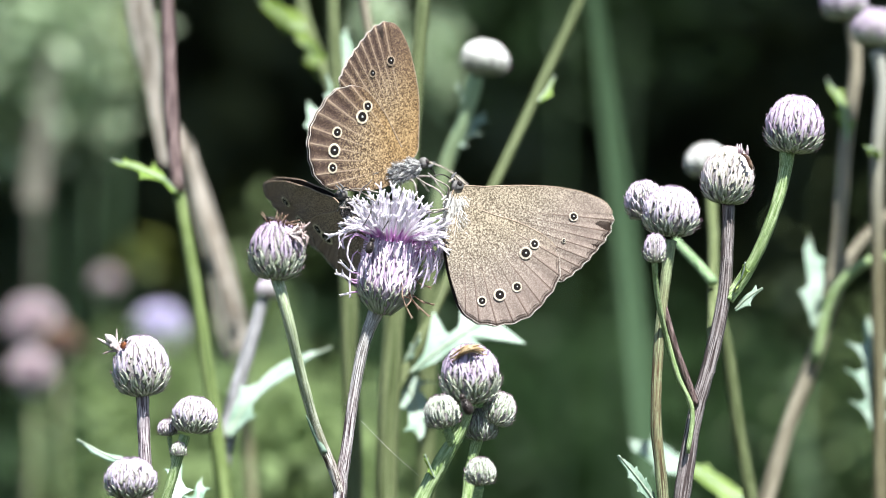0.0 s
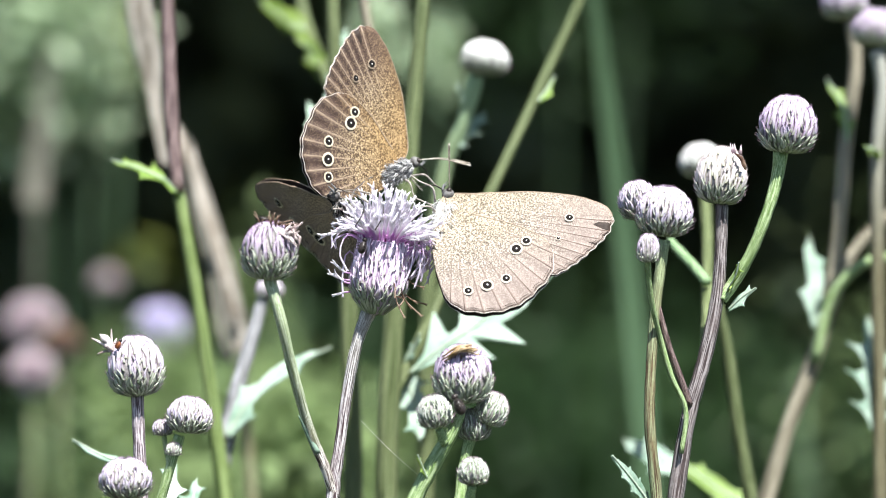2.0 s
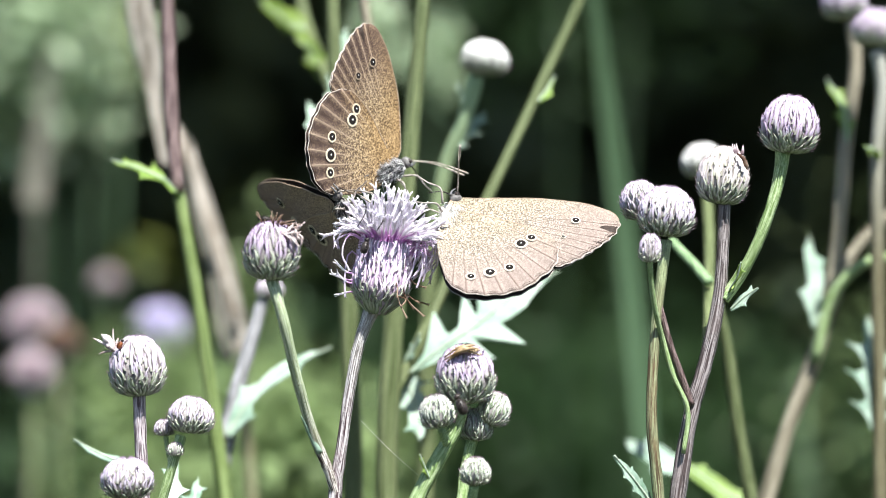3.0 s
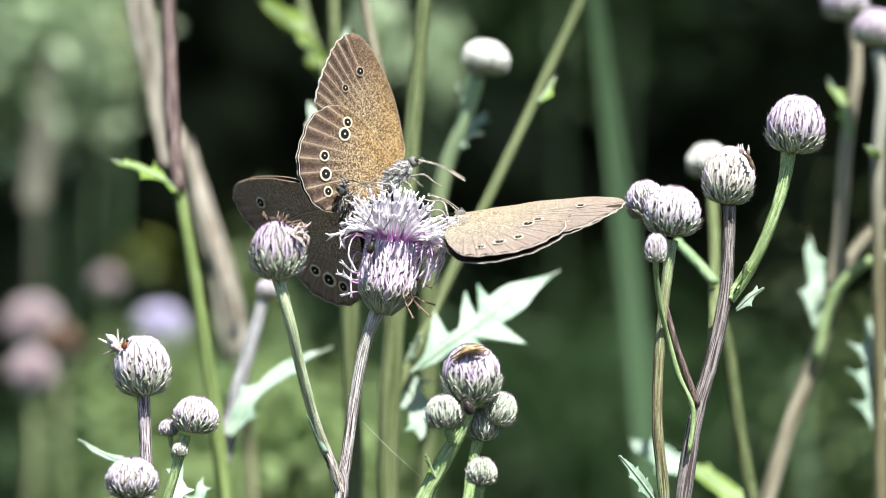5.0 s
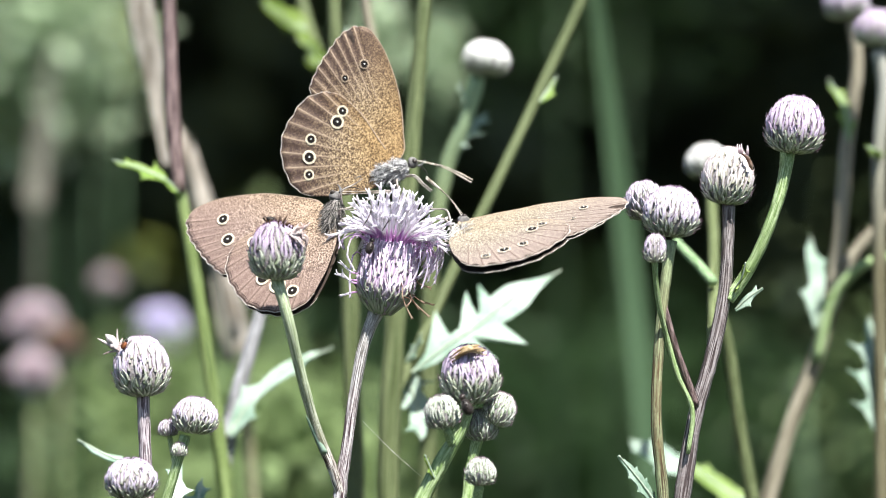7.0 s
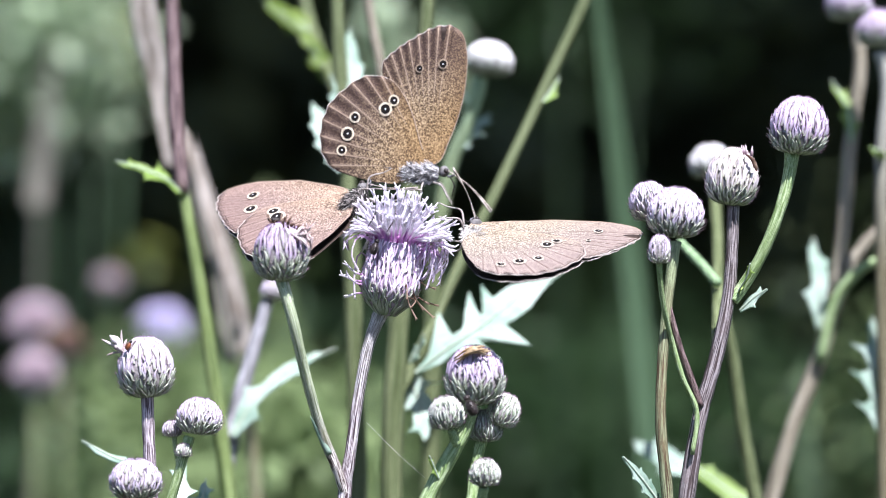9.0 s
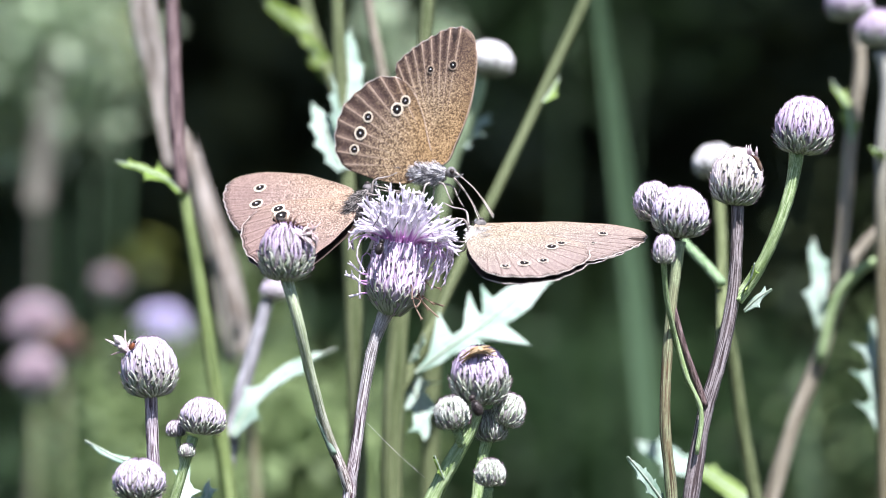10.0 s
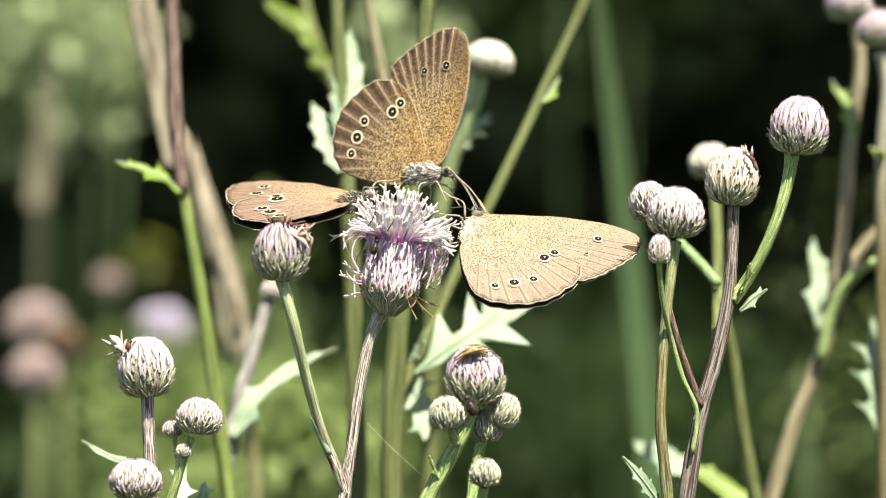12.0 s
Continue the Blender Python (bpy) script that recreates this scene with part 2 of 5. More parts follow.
# Each wing's vein tone likewise holds how light falls on the ridges.
VEINS = {WING_BROWN: VEIN_PALE, WING_ROSE: VEIN_DARK, WING_PALE: VEIN_DARK}
SPOT_RING_PALE = plant_mat("spot_ring_pale", (0.50, 0.43, 0.34), (0.74, 0.66, 0.54), 2500, 0.7)
WING_EDGE = plant_mat("wing_edge_line", (0.03, 0.02, 0.016), (0.07, 0.045, 0.035), 900, 0.7)
WING_FRINGE = plant_mat("wing_fringe", (0.40, 0.34, 0.29), (0.80, 0.75, 0.70), 2000, 0.8)
SPOT_RING = plant_mat("spot_ring", (0.62, 0.52, 0.36), (0.84, 0.76, 0.60), 2500, 0.7)
SPOT_RING_DIM = plant_mat("spot_ring_faint", (0.26, 0.19, 0.13), (0.42, 0.33, 0.24), 2500, 0.7)
HALOS = {WING_BROWN: SPOT_RING, WING_ROSE: SPOT_RING, WING_PALE: SPOT_RING_PALE}
SPOT_BLACK = plant_mat("spot_black", (0.005, 0.004, 0.004), (0.014, 0.010, 0.008), 2500, 0.95)
SPOT_PUPIL = plant_mat("spot_pupil", (0.75, 0.76, 0.78), (0.9, 0.9, 0.9), 2500, 0.6)
BODY = plant_mat("insect_body", (0.06, 0.055, 0.052), (0.26, 0.25, 0.24), 900, 0.7)


def fur_mat(name, low, middle, high):
    m, nt, b = mat_base(name, 0.6)
    nt.links.new(ramp(nt, nt.nodes.new("ShaderNodeNewGeometry").outputs["Random Per Island"], [(0.0, low), (0.5, middle), (0.88, high)]), b.inputs["Base Color"])
    return m


FUR = fur_mat("insect_fur", (0.02, 0.02, 0.021), (0.20, 0.20, 0.205), (0.92, 0.91, 0.90))
FUR_DARK = fur_mat("insect_fur_dark", (0.010, 0.010, 0.010), (0.07, 0.066, 0.062), (0.62, 0.58, 0.54))
FUR_PALE = fur_mat("insect_fur_pale", (0.30, 0.28, 0.25), (0.70, 0.67, 0.63), (0.95, 0.94, 0.92))
FURS = {WING_BROWN: FUR, WING_ROSE: FUR_DARK, WING_PALE: FUR_PALE}
ANTENNA = plant_mat("antenna", (0.22, 0.18, 0.14), (0.66, 0.60, 0.52), 1200, 0.5)
LEG = plant_mat("leg", (0.25, 0.22, 0.19), (0.55, 0.5, 0.45), 1200, 0.5)
DARK = plant_mat("dark_horn", (0.015, 0.012, 0.012), (0.05, 0.04, 0.035), 1200, 0.35)
RUSTY = plant_mat("beetle_red_brown", (0.16, 0.05, 0.02), (0.34, 0.12, 0.05), 900, 0.35)
AMBER = plant_mat("withered_amber", (0.28, 0.17, 0.07), (0.66, 0.52, 0.32), 500, 0.5)
PAPERY = plant_mat("withered_papery", (0.30, 0.19, 0.17), (0.85, 0.77, 0.76), 450, 0.6)
SILK = plant_mat("silk", (0.5, 0.5, 0.5), (0.8, 0.8, 0.8), 500, 0.3)

# ---- building ----
FOOT = {}


def thing(name, foot, label, category, group=""):
    """An Empty at its foot (in mm) that parents its parts."""
    ob = new(name)
    ob.empty_display_size = 0.01
    ob.location = Vector(foot) * MM
    FOOT[ob.name] = Vector(foot)
    return tagged(ob, label, category, group)


def part(name, bm, material, parent, label="", smooth=True, kind=""):
    """Links a bmesh, built in mm in its thing's space or in the world's, as one mesh object under a thing or a part."""
    mesh = bpy.data.meshes.new(name)
    top = parent
    while top.parent:
        top = top.parent
    bm.transform(Matrix.Scale(MM, 4) @ Matrix.Translation(-FOOT[top.name]))
    bm.to_mesh(mesh)
    bm.free()
    for m in material if isinstance(material, (list, tuple)) else [material]:
        mesh.materials.append(m)
    if smooth:
        mesh.polygons.foreach_set("use_smooth", [True] * len(mesh.polygons))
    ob = new(name, mesh)
    ob.parent = parent
    return tagged(ob, label, kind=kind)


def glide(points, steps):
    """A smooth path through the points."""
    pts = [Vector(p) for p in points]
    if len(pts) == 2:
        return [pts[0].lerp(pts[1], i / steps) for i in range(steps + 1)]
    gaps = [max((b - a).length, 1e-6) for a, b in zip(pts, pts[1:])]

    def slope(i):
        if i == 0:
            return (pts[1] - pts[0]) / gaps[0]
        if i == len(pts) - 1:
            return (pts[-1] - pts[-2]) / gaps[-1]
        g, h = gaps[i - 1], gaps[i]
        return ((pts[i] - pts[i - 1]) / g * h + (pts[i + 1] - pts[i]) / h * g) / (g + h)

    out = []
    for i, g in enumerate(gaps):
        a, b, u, w = pts[i], pts[i + 1], slope(i) * g, slope(i + 1) * g
        for k in range(steps):
            s = k / steps
            out.append(a * (2 * s ** 3 - 3 * s * s + 1) + u * (s ** 3 - 2 * s * s + s) + b * (3 * s * s - 2 * s ** 3) + w * (s ** 3 - s * s))
    out.append(pts[-1])
    return out


def frame_at(path, i, hint=Vector((0, -1, 0.02))):
    d = (path[min(i + 1, len(path) - 1)] - path[max(i - 1, 0)]).normalized()
    side = d.cross(hint)
    if side.length < 1e-4:
        side = d.cross(Vector((1, 0.1, 0)))
    side.normalize()
    return d, side, side.cross(d)


def sweep(bm, path, radii, sides=8, ridges=0.0, wobble=0.0, seed=0, cap=True):
    """A tube along a path. ridges: the depth of lengthwise ribs, as a share of the radius. The UV's v runs along it."""
    uvl = bm.loops.layers.uv.verify()
    rng = random.Random(seed)
    n, rings = len(path), []
    for i, p in enumerate(path):
        s = i / (n - 1)
        r = radii[0] + (radii[-1] - radii[0]) * s if len(radii) == 2 else np.interp(s, np.linspace(0, 1, len(radii)), radii)
        d, side, up = frame_at(path, i)
        r *= 1 + wobble * (rng.random() - 0.5)
        ring = []
        for k in range(sides):
            a = 2 * math.pi * k / sides
            q = r * (1 - (ridges if k % 2 else 0.0))
            ring.append(bm.verts.new(p + side * math.cos(a) * q + up * math.sin(a) * q))
        rings.append(ring)
    for i in range(n - 1):
        for k in range(sides):
            f = bm.faces.new((rings[i][k], rings[i][(k + 1) % sides], rings[i + 1][(k + 1) % sides], rings[i + 1][k]))
            for lp, (u, v) in zip(f.loops, ((k, i), (k + 1, i), (k + 1, i + 1), (k, i + 1))):
                lp[uvl].uv = (u / sides, v / (n - 1))
    if cap:
        bm.faces.new(rings[0][::-1]), bm.faces.new(rings[-1])
    return bm


def stem(parent, points, radii, material, name="stem", label="", steps=6, sides=14, ridges=0.16, seed=0, hairs=0):
    path = glide(points, steps)
    bm = sweep(bmesh.new(), path, radii, sides, ridges, 0.10, seed)
    rng = random.Random(seed + 5)
    for _ in range(hairs):
        i = rng.randrange(1, len(path) - 1)
        d, side, up = frame_at(path, i)
        a = rng.uniform(0, 2 * math.pi)
        r = float(np.interp(i / (len(path) - 1), np.linspace(0, 1, len(radii)), radii))
        o = side * math.cos(a) + up * math.sin(a)
        p = path[i] + o * r * 0.8 + d * rng.uniform(-1, 1)
        sweep(bm, [p, p + o * 0.2 + d * 0.1, p + o * 0.35 + d * 0.3], (0.035, 0.015), 3, cap=False)
    return part(name, bm, material, parent, label)


def turn_to(axis):
    return Vector(axis).normalized().to_track_quat("Z", "Y").to_matrix().to_4x4()


def ovoid(m, ang, R, H, push=0.0):
    """A point of an egg-shaped head, m from its foot (0) to its top (1)."""
    a = math.pi * m
    r = R * math.sin(a) ** (0.68 if m < 0.5 else 0.92) * (1.08 - 0.16 * m) * (1 - 0.34 * max(0.0, m - 0.5)) + push
    return Vector((r * math.cos(ang), r * math.sin(ang), -H / 2 * math.cos(a) + push * 0.3 * (-math.cos(a))))


def bract(bm, rng, R, H, m0, ang, length, width, lift, shape):
    """One bract: a slender keeled scale that tapers to a fine spine."""
    uvl = bm.loops.layers.uv.verify()
    ln, wide, bend, rows = length * rng.uniform(0.75, 1.25), width * rng.uniform(0.8, 1.2), rng.uniform(-0.11, 0.11), []
    for k in range(6):
        s = k / 5
        a = ang + bend * math.sin(s * 3.6)
        w = wide * (0.85, 1.05, 1.0, 0.78, 0.42, 0.05)[k]
        c = shape(min(m0 + ln * s, 0.97), a, R, H, 0.08 + lift * s ** 1.8 * rng.uniform(0.8, 1.2))
        t = Vector((-math.sin(a), math.cos(a), 0))
        o = Vector((math.cos(a), math.sin(a), 0.2)).normalized()
        rows.append([bm.verts.new(c - t * w - o * 0.15), bm.verts.new(c + o * 0.16), bm.verts.new(c + t * w - o * 0.15)])
    for k in range(5):
        for j in range(2):
            f = bm.faces.new((rows[k][j], rows[k][j + 1], rows[k + 1][j + 1], rows[k + 1][j]))
            for lp, (u, v) in zip(f.loops, ((j, k), (j + 1, k), (j + 1, k + 1), (j, k + 1))):
                lp[uvl].uv = (u / 2, v / 5)
    p, o = rows[5][1].co.copy(), (rows[5][1].co - rows[3][1].co).normalized()
    old = len(bm.faces)
    sweep(bm, [p - o * 0.1, p + o * rng.uniform(0.12, 0.4) + Vector((math.cos(ang), math.sin(ang), 0)) * rng.uniform(0.0, 0.16)], (0.05, 0.015), 3, cap=False)
    bm.faces.ensure_lookup_table()
    for f in bm.faces[old:]:
        for lp in f.loops:
            lp[uvl].uv = (0.5, 1.0)
    return bm


def sheath(core, place, rng, R, H, count, lo, hi, length, width, lift, materials, foot, shape=ovoid, single=70, wave=0.02):
    """The bracts over a head: the nearest ones one by one, the rest joined."""
    turn, rest = place.to_3x3(), [bmesh.new(), bmesh.new()]
    spots = []
    for i in range(count):
        m0 = lo + (hi - lo) * (i + 0.5) / count + rng.uniform(-wave, wave)
        ang = i * 2.39996 + rng.uniform(-0.13, 0.13)
        spots.append((round((turn @ Vector((math.cos(ang), math.sin(ang), 0))).y, 4), i, m0, ang))
    spots.sort()
    for k, (_, i, m0, ang) in enumerate(spots):
        low = m0 < foot
        bm = bmesh.new() if k < single else rest[low]
        bract(bm, rng, R, H, m0, ang, length * (0.75 if low else 1.0), width * (1.1 if low else 1.0), lift * (1.3 if low else 1.0), shape)
        if k < single:
            bm.transform(place)
            part("bract", bm, materials[low], core)
    for bm, mt in zip(rest, materials):
        bm.transform(place)
        part("bract_sheath", bm, mt, core, kind="stuff")


def egg(R, H, shape=ovoid):
    bm = bmesh.new()
    rings = [[bm.verts.new(shape(0.03 + 0.94 * i / 12, 2 * math.pi * k / 20, R * 0.97, H * 0.97)) for k in range(20)] for i in range(13)]
    for i in range(12):
        for k in range(20):
            bm.faces.new((rings[i][k], rings[i][(k + 1) % 20], rings[i + 1][(k + 1) % 20], rings[i + 1][k]))
    bm.faces.new(rings[0][::-1]), bm.faces.new(rings[-1])
    return bm


def bud(parent, centre, R, H, axis=(0, 0, 1), material=None, seed=1, count=170, tuft=0, tuft_mat=None, foot=0.3, label="closed bud with overlapping spiny bracts"):
    """A closed thistle head: its core and the sheath of bracts over it."""
    rng = random.Random(seed)
    R *= 0.86
    m = Matrix.Translation(centre) @ turn_to(axis)
    bm = egg(R, H)
    bm.transform(m)
    core = part("bud", bm, HEAD_CORE, parent, label)
    sheath(core, m, rng, R, H, int(count * 1.7), 0.04, 0.86, 0.20, R * 0.076, R * 0.085, (material or BRACT_LILAC, BRACT_FOOT), foot, single=0 if centre[1] > 20 else min(70, count // 3))
    if tuft:
        bm = bmesh.new()
        for _ in range(tuft):
            a, q = rng.uniform(0, 6.28), R * 0.5 * math.sqrt(rng.random())
            p = Vector((q * math.cos(a), q * math.sin(a), H * 0.38))
            e = p + Vector((math.cos(a) * q * 0.8 + rng.uniform(-.5, .5), math.sin(a) * q * 0.8 + rng.uniform(-.5, .5), H * rng.uniform(0.15, 0.3)))
            sweep(bm, glide([p, p.lerp(e, 0.5) + Vector((rng.uniform(-.3, .3), rng.uniform(-.3, .3), 0.3)), e], 3), (0.14, 0.07), 5)
        bm.transform(m)
        part("floret_tuft", bm, tuft_mat or FLORET_DEEP, core, kind="stuff")
    return core


def teeth(parent, place, count, seed):
    """The pale tips of the innermost bracts, standing up from a bud's top."""
    rng, o = random.Random(seed), Vector(place)
    for _ in range(count):
        p = o + Vector((rng.uniform(-1.3, 1.3), rng.uniform(-1.0, 1.0), rng.uniform(-1.0, -0.3)))
        e = p + Vector((rng.uniform(-0.2, 0.5), rng.uniform(-0.4, 0.2), rng.uniform(1.2, 2.0)))
        part("tooth", sweep(bmesh.new(), [p, p.lerp(e, 0.5), e], (0.28, 0.22, 0.03), 5), FLORET_FADED, parent, "pale upright bract tip")


def thistle_leaf(parent, points, width, lobes=5, material=None, name="leaf", face=(0, -0.6, 0.8), seed=3, spine=2.2, curl=0.10, label="", deep=0.62, spurs=None):
    """A spiny lobed leaf along its midrib, with a raised rib; spurs: its lobes one by one, for each side (place, reach, half their foot)."""
    rng = random.Random(seed)
    path = glide(points, 22 if len(points) > 2 else 44)
    n = len(path)
    bm = bmesh.new()
    face = Vector(face).normalized()
    rows = []
    for i, p in enumerate(path):
        s = i / (n - 1)
        d = (path[min(i + 1, n - 1)] - path[max(i - 1, 0)]).normalized()
        side = d.cross(face).normalized()
        up = side.cross(d)
        env = width * (math.sin(math.pi * min(1, 0.12 + 0.88 * s)) ** (0.7 if s < 0.45 else 1.0) + 0.02)
        row = []
        for sg in (-1, 1):
            ph = (s * lobes + (0.3 if sg > 0 else 0)) % 1
            w = max(env * (1.0 - deep + deep * (ph ** 1.3 if ph < 0.75 else max(0.0, 1.0 - (ph - 0.75) * 5))), 0.12)
            tipf = spine * 0.22 * width * max(0.0, 1 - abs(ph - 0.74) / 0.075) * min(1.0, max(0.0, (0.92 - s) / 0.15))
            w += tipf * 1.1
            if spurs:
                w = width * (0.5 if s < 0.5 else 0.5 + 0.5 * math.sin((s - 0.5) / 0.45 * math.pi)) * min(1.0, s * 6 + 0.1, (1.0 - s) * 4.5 + 0.02)
                more = max(reach * max(0.0, 1 - abs(s - at) / foot) ** 1.25 for at, reach, foot in spurs[sg])
                w, tipf = w + more, more * 1.1
            ripple = math.sin(ph * 6.28) * width * 0.06
            q1 = p + side * sg * w * 0.5 + up * (curl * w * 0.25)
            q2 = p + side * sg * w + d * tipf * 0.6 + up * (curl * w * 0.8 + ripple)
            row += [q2, q1] if sg < 0 else [p + up * (-0.02 * width), q1, q2]
        rows.append([bm.verts.new(q) for q in row] + [bm.verts.new(q - up * 0.22) for q in row[::-1]])
    for i in range(n - 1):
        for k in range(10):
            j = (k + 1) % 10
            bm.faces.new((rows[i][k], rows[i][j], rows[i + 1][j], rows[i + 1][k]))
    for i in (0, n - 1):
        for k in range(4):
            bm.faces.new((rows[i][k], rows[i][k + 1], rows[i][8 - k], rows[i][9 - k]))
    bmesh.ops.recalc_face_normals(bm, faces=bm.faces)
    ob = part(name, bm, material or LEAF_PALE, parent, label, smooth=False)
    part("midrib", sweep(bmesh.new(), [p + face * 0.1 for p in path], (0.05 * width + 0.15, 0.12), 6), LEAF_RIB, ob)
    return ob


def blade(bm, points, width, face=(0, -1, 0.1), fold=0.25):
    """A grass blade with a folded midline."""
    path = glide(points, 8)
    n, face = len(path), Vector(face).normalized()
    rows = []
    for i, p in enumerate(path):
        s = i / (n - 1)
        d = (path[min(i + 1, n - 1)] - path[max(i - 1, 0)]).normalized()
        side = d.cross(face).normalized()
        w = width / 2 * (1 if s < 0.55 else max(0.03, (1 - s) / 0.45))
        rows.append([bm.verts.new(p - side * w + face * fold * w), bm.verts.new(p), bm.verts.new(p + side * w + face * fold * w)])
    for a, b in zip(rows, rows[1:]):
        for k in range(2):
            bm.faces.new((a[k], a[k + 1], b[k + 1], b[k]))
    return bm


# ---- the setting ----
def ground():
    bm = bmesh.new()
    n, rings = 48, []
    radii = [0] + [300 * 1.42 ** k for k in range(26)]
    centre = bm.verts.new((0, 1000, 0))
    for r in radii[1:]:
        rings.append([bm.verts.new((r * math.cos(6.2832 * k / n), 1000 + r * math.sin(6.2832 * k / n),
                                    12 * noise.noise(Vector((r * math.cos(6.2832 * k / n), r * math.sin(6.2832 * k / n), 0)) * 0.002) if r < 6000 else 0)) for k in range(n)])
    for k in range(n):
        bm.faces.new((centre, rings[0][k], rings[0][(k + 1) % n]))
        for a, b in zip(rings, rings[1:]):
            bm.faces.new((a[k], b[k], b[(k + 1) % n], a[(k + 1) % n]))
    mesh = bpy.data.meshes.new("ground")
    bm.transform(Matrix.Scale(MM, 4))
    bm.to_mesh(mesh)
    bm.free()
    mesh.materials.append(SOIL)
    tagged(new("ground", mesh), "dark soil with low grass, in half shade", "ground", kind="structure")


ground()


def leaf_cloud(rng, count, place, size, droop=0.3):
    """Many small folded leaves, each at a place drawn by place(rng)."""
    verts, faces = [], []
    for _ in range(count):
        c = Vector(place(rng))
        ln = size * rng.uniform(0.6, 1.3)
        d = Vector((rng.gauss(0, 1), rng.gauss(0, 1), rng.gauss(-droop, 0.7))).normalized()
        s = d.cross(Vector((rng.gauss(0, .3), rng.gauss(0, .3), 1))).normalized()
        u = s.cross(d)
        w = ln * 0.28
        b = len(verts)
        verts += [c, c + d * ln * 0.35 + s * w + u * w * .3, c + d * ln * 0.5, c + d * ln * 0.35 - s * w + u * w * .3, c + d * ln * 0.72 + s * w * .7 + u * w * .2,
                  c + d * ln * 0.72 - s * w * .7 + u * w * .2, c + d * ln - u * w * .3]
        faces += [(b, b + 1, b + 2), (b, b + 2, b + 3), (b + 1, b + 4, b + 2), (b + 2, b + 5, b + 3), (b + 2, b + 4, b + 6), (b + 2, b + 6, b + 5)]
    bm = bmesh.new()
    vs = [bm.verts.new(v) for v in verts]
    for f in faces:
        bm.faces.new([vs[i] for i in f])
    return bm


def lumpy(centre, radii, seed):
    """Draws places in an uneven rounded crown, most of them near its outside."""
    c, q = Vector(centre), Vector(radii)

    def place(r):
        d = Vector((r.gauss(0, 1), r.gauss(0, 1), r.gauss(0, 1))).normalized()
        far = r.random() ** 0.42 * (1.0 + 0.35 * noise.noise(d * 2.3 + Vector((seed * 7.1, 0, 0))))
        p = c + Vector((d.x * q.x, d.y * q.y, d.z * q.z)) * far
        return (p.x, p.y, max(p.z, 15.0))

    return place


def shrub(x, y, radii, count, size, seed):
    """A shrub of several slender stems under a dense crown that reaches the ground."""
    rng = random.Random(seed)
    t = thing("shrub", (x, y, 0), "dense dark green shrub in deep shade at the wood's edge; added unseen behind the camera", "shrub", "shrubs at the wood's edge")
    for k in range(5):
        bx, by = x + rng.uniform(-90, 90), y + rng.uniform(-90, 90)
        e = (x + rng.uniform(-.5, .5) * radii[0], y + rng.uniform(-.3, .3) * radii[1], radii[2] * rng.uniform(1.3, 1.7))
        part("stem", sweep(bmesh.new(), glide([(bx, by, -10), (bx * .6 + e[0] * .4, by, e[2] * .5), e], 5), (18, 12, 4), 7, 0, 0.2, k), BARK, t)
    part("foliage", leaf_cloud(rng, count, lumpy((x, y, radii[2] * 0.96), radii, seed), size), HEDGE_LEAF, t, kind="stuff")


def tree(x, y, crown, radii, count, size, seed):
    """A tree added at the wood's edge, its crown leaning out of view to shade it: trunk, limbs and a loose crown."""
    rng = random.Random(seed)
    t = thing("tree", (x, y, 0), "unseen dark leafy tree, added to shade the wood's edge", "tree", "trees at the wood's edge")
    c = Vector(crown)
    fork = Vector((x * .8 + c.x * .2, y * .75 + c.y * .25, c.z * 0.62))
    part("trunk", sweep(bmesh.new(), glide([(x, y, -20), (x + 25, y - 20, 500), tuple(fork), tuple(c)], 8), (95, 70, 55, 22), 12, 0.05, 0.12, seed), BARK, t)
    for k in range(7):
        a = 0.9 * k + rng.uniform(-.2, .2)
        e = c + Vector((math.cos(a) * radii[0] * 0.75, math.sin(a) * radii[1] * 0.75, rng.uniform(-.2, .5) * radii[2]))
        b = fork.lerp(c, 0.12 * k)
        part("limb", sweep(bmesh.new(), glide([tuple(b), tuple(b.lerp(e, .5) + Vector((0, 0, 90))), tuple(e)], 6), (34, 20, 6), 8, 0, 0.15, seed + k), BARK, t)
    part("crown", leaf_cloud(rng, count, lumpy(crown, radii, seed), size), HEDGE_LEAF, t, kind="stuff")


for k, (x, y) in enumerate(((-1750, 2150), (-1000, 1950), (-330, 2080), (320, 1960), (1000, 2060), (1750, 2160))):
    shrub(x, y, (560 + 30 * (k % 2), 420, 830 + 40 * (k % 3)), 9500, 56, 11 + k)
for k, (x, y) in enumerate(((-1300, 2900), (-520, 2800), (180, 2860), (880, 2780), (1600, 2900))):
    shrub(x, y, (620, 420, 980 + 50 * (k % 2)), 5200, 100, 31 + k)
# Unseen shrubs behind the camera, added to block light from the low sky.
for k, (x, y) in enumerate(((-2300, -900), (-1700, -1900), (-700, -2400), (500, -2500), (1600, -2100), (2400, -1000))):
    shrub(x, y, (680, 480, 660 + 60 * (k % 2)), 3600, 100, 71 + k)
# Crowns above the view, added to keep the sun off the shrubs.
for k, (x, y) in enumerate(((-1150, 2480), (420, 2420), (1900, 2500))):
    tree(x, y, (-700 + 1180 * k, 1230 + 60 * (k % 2), 2230 + 90 * (k % 2)), (1000, 940, 480), 14000, 100, 51 + k)


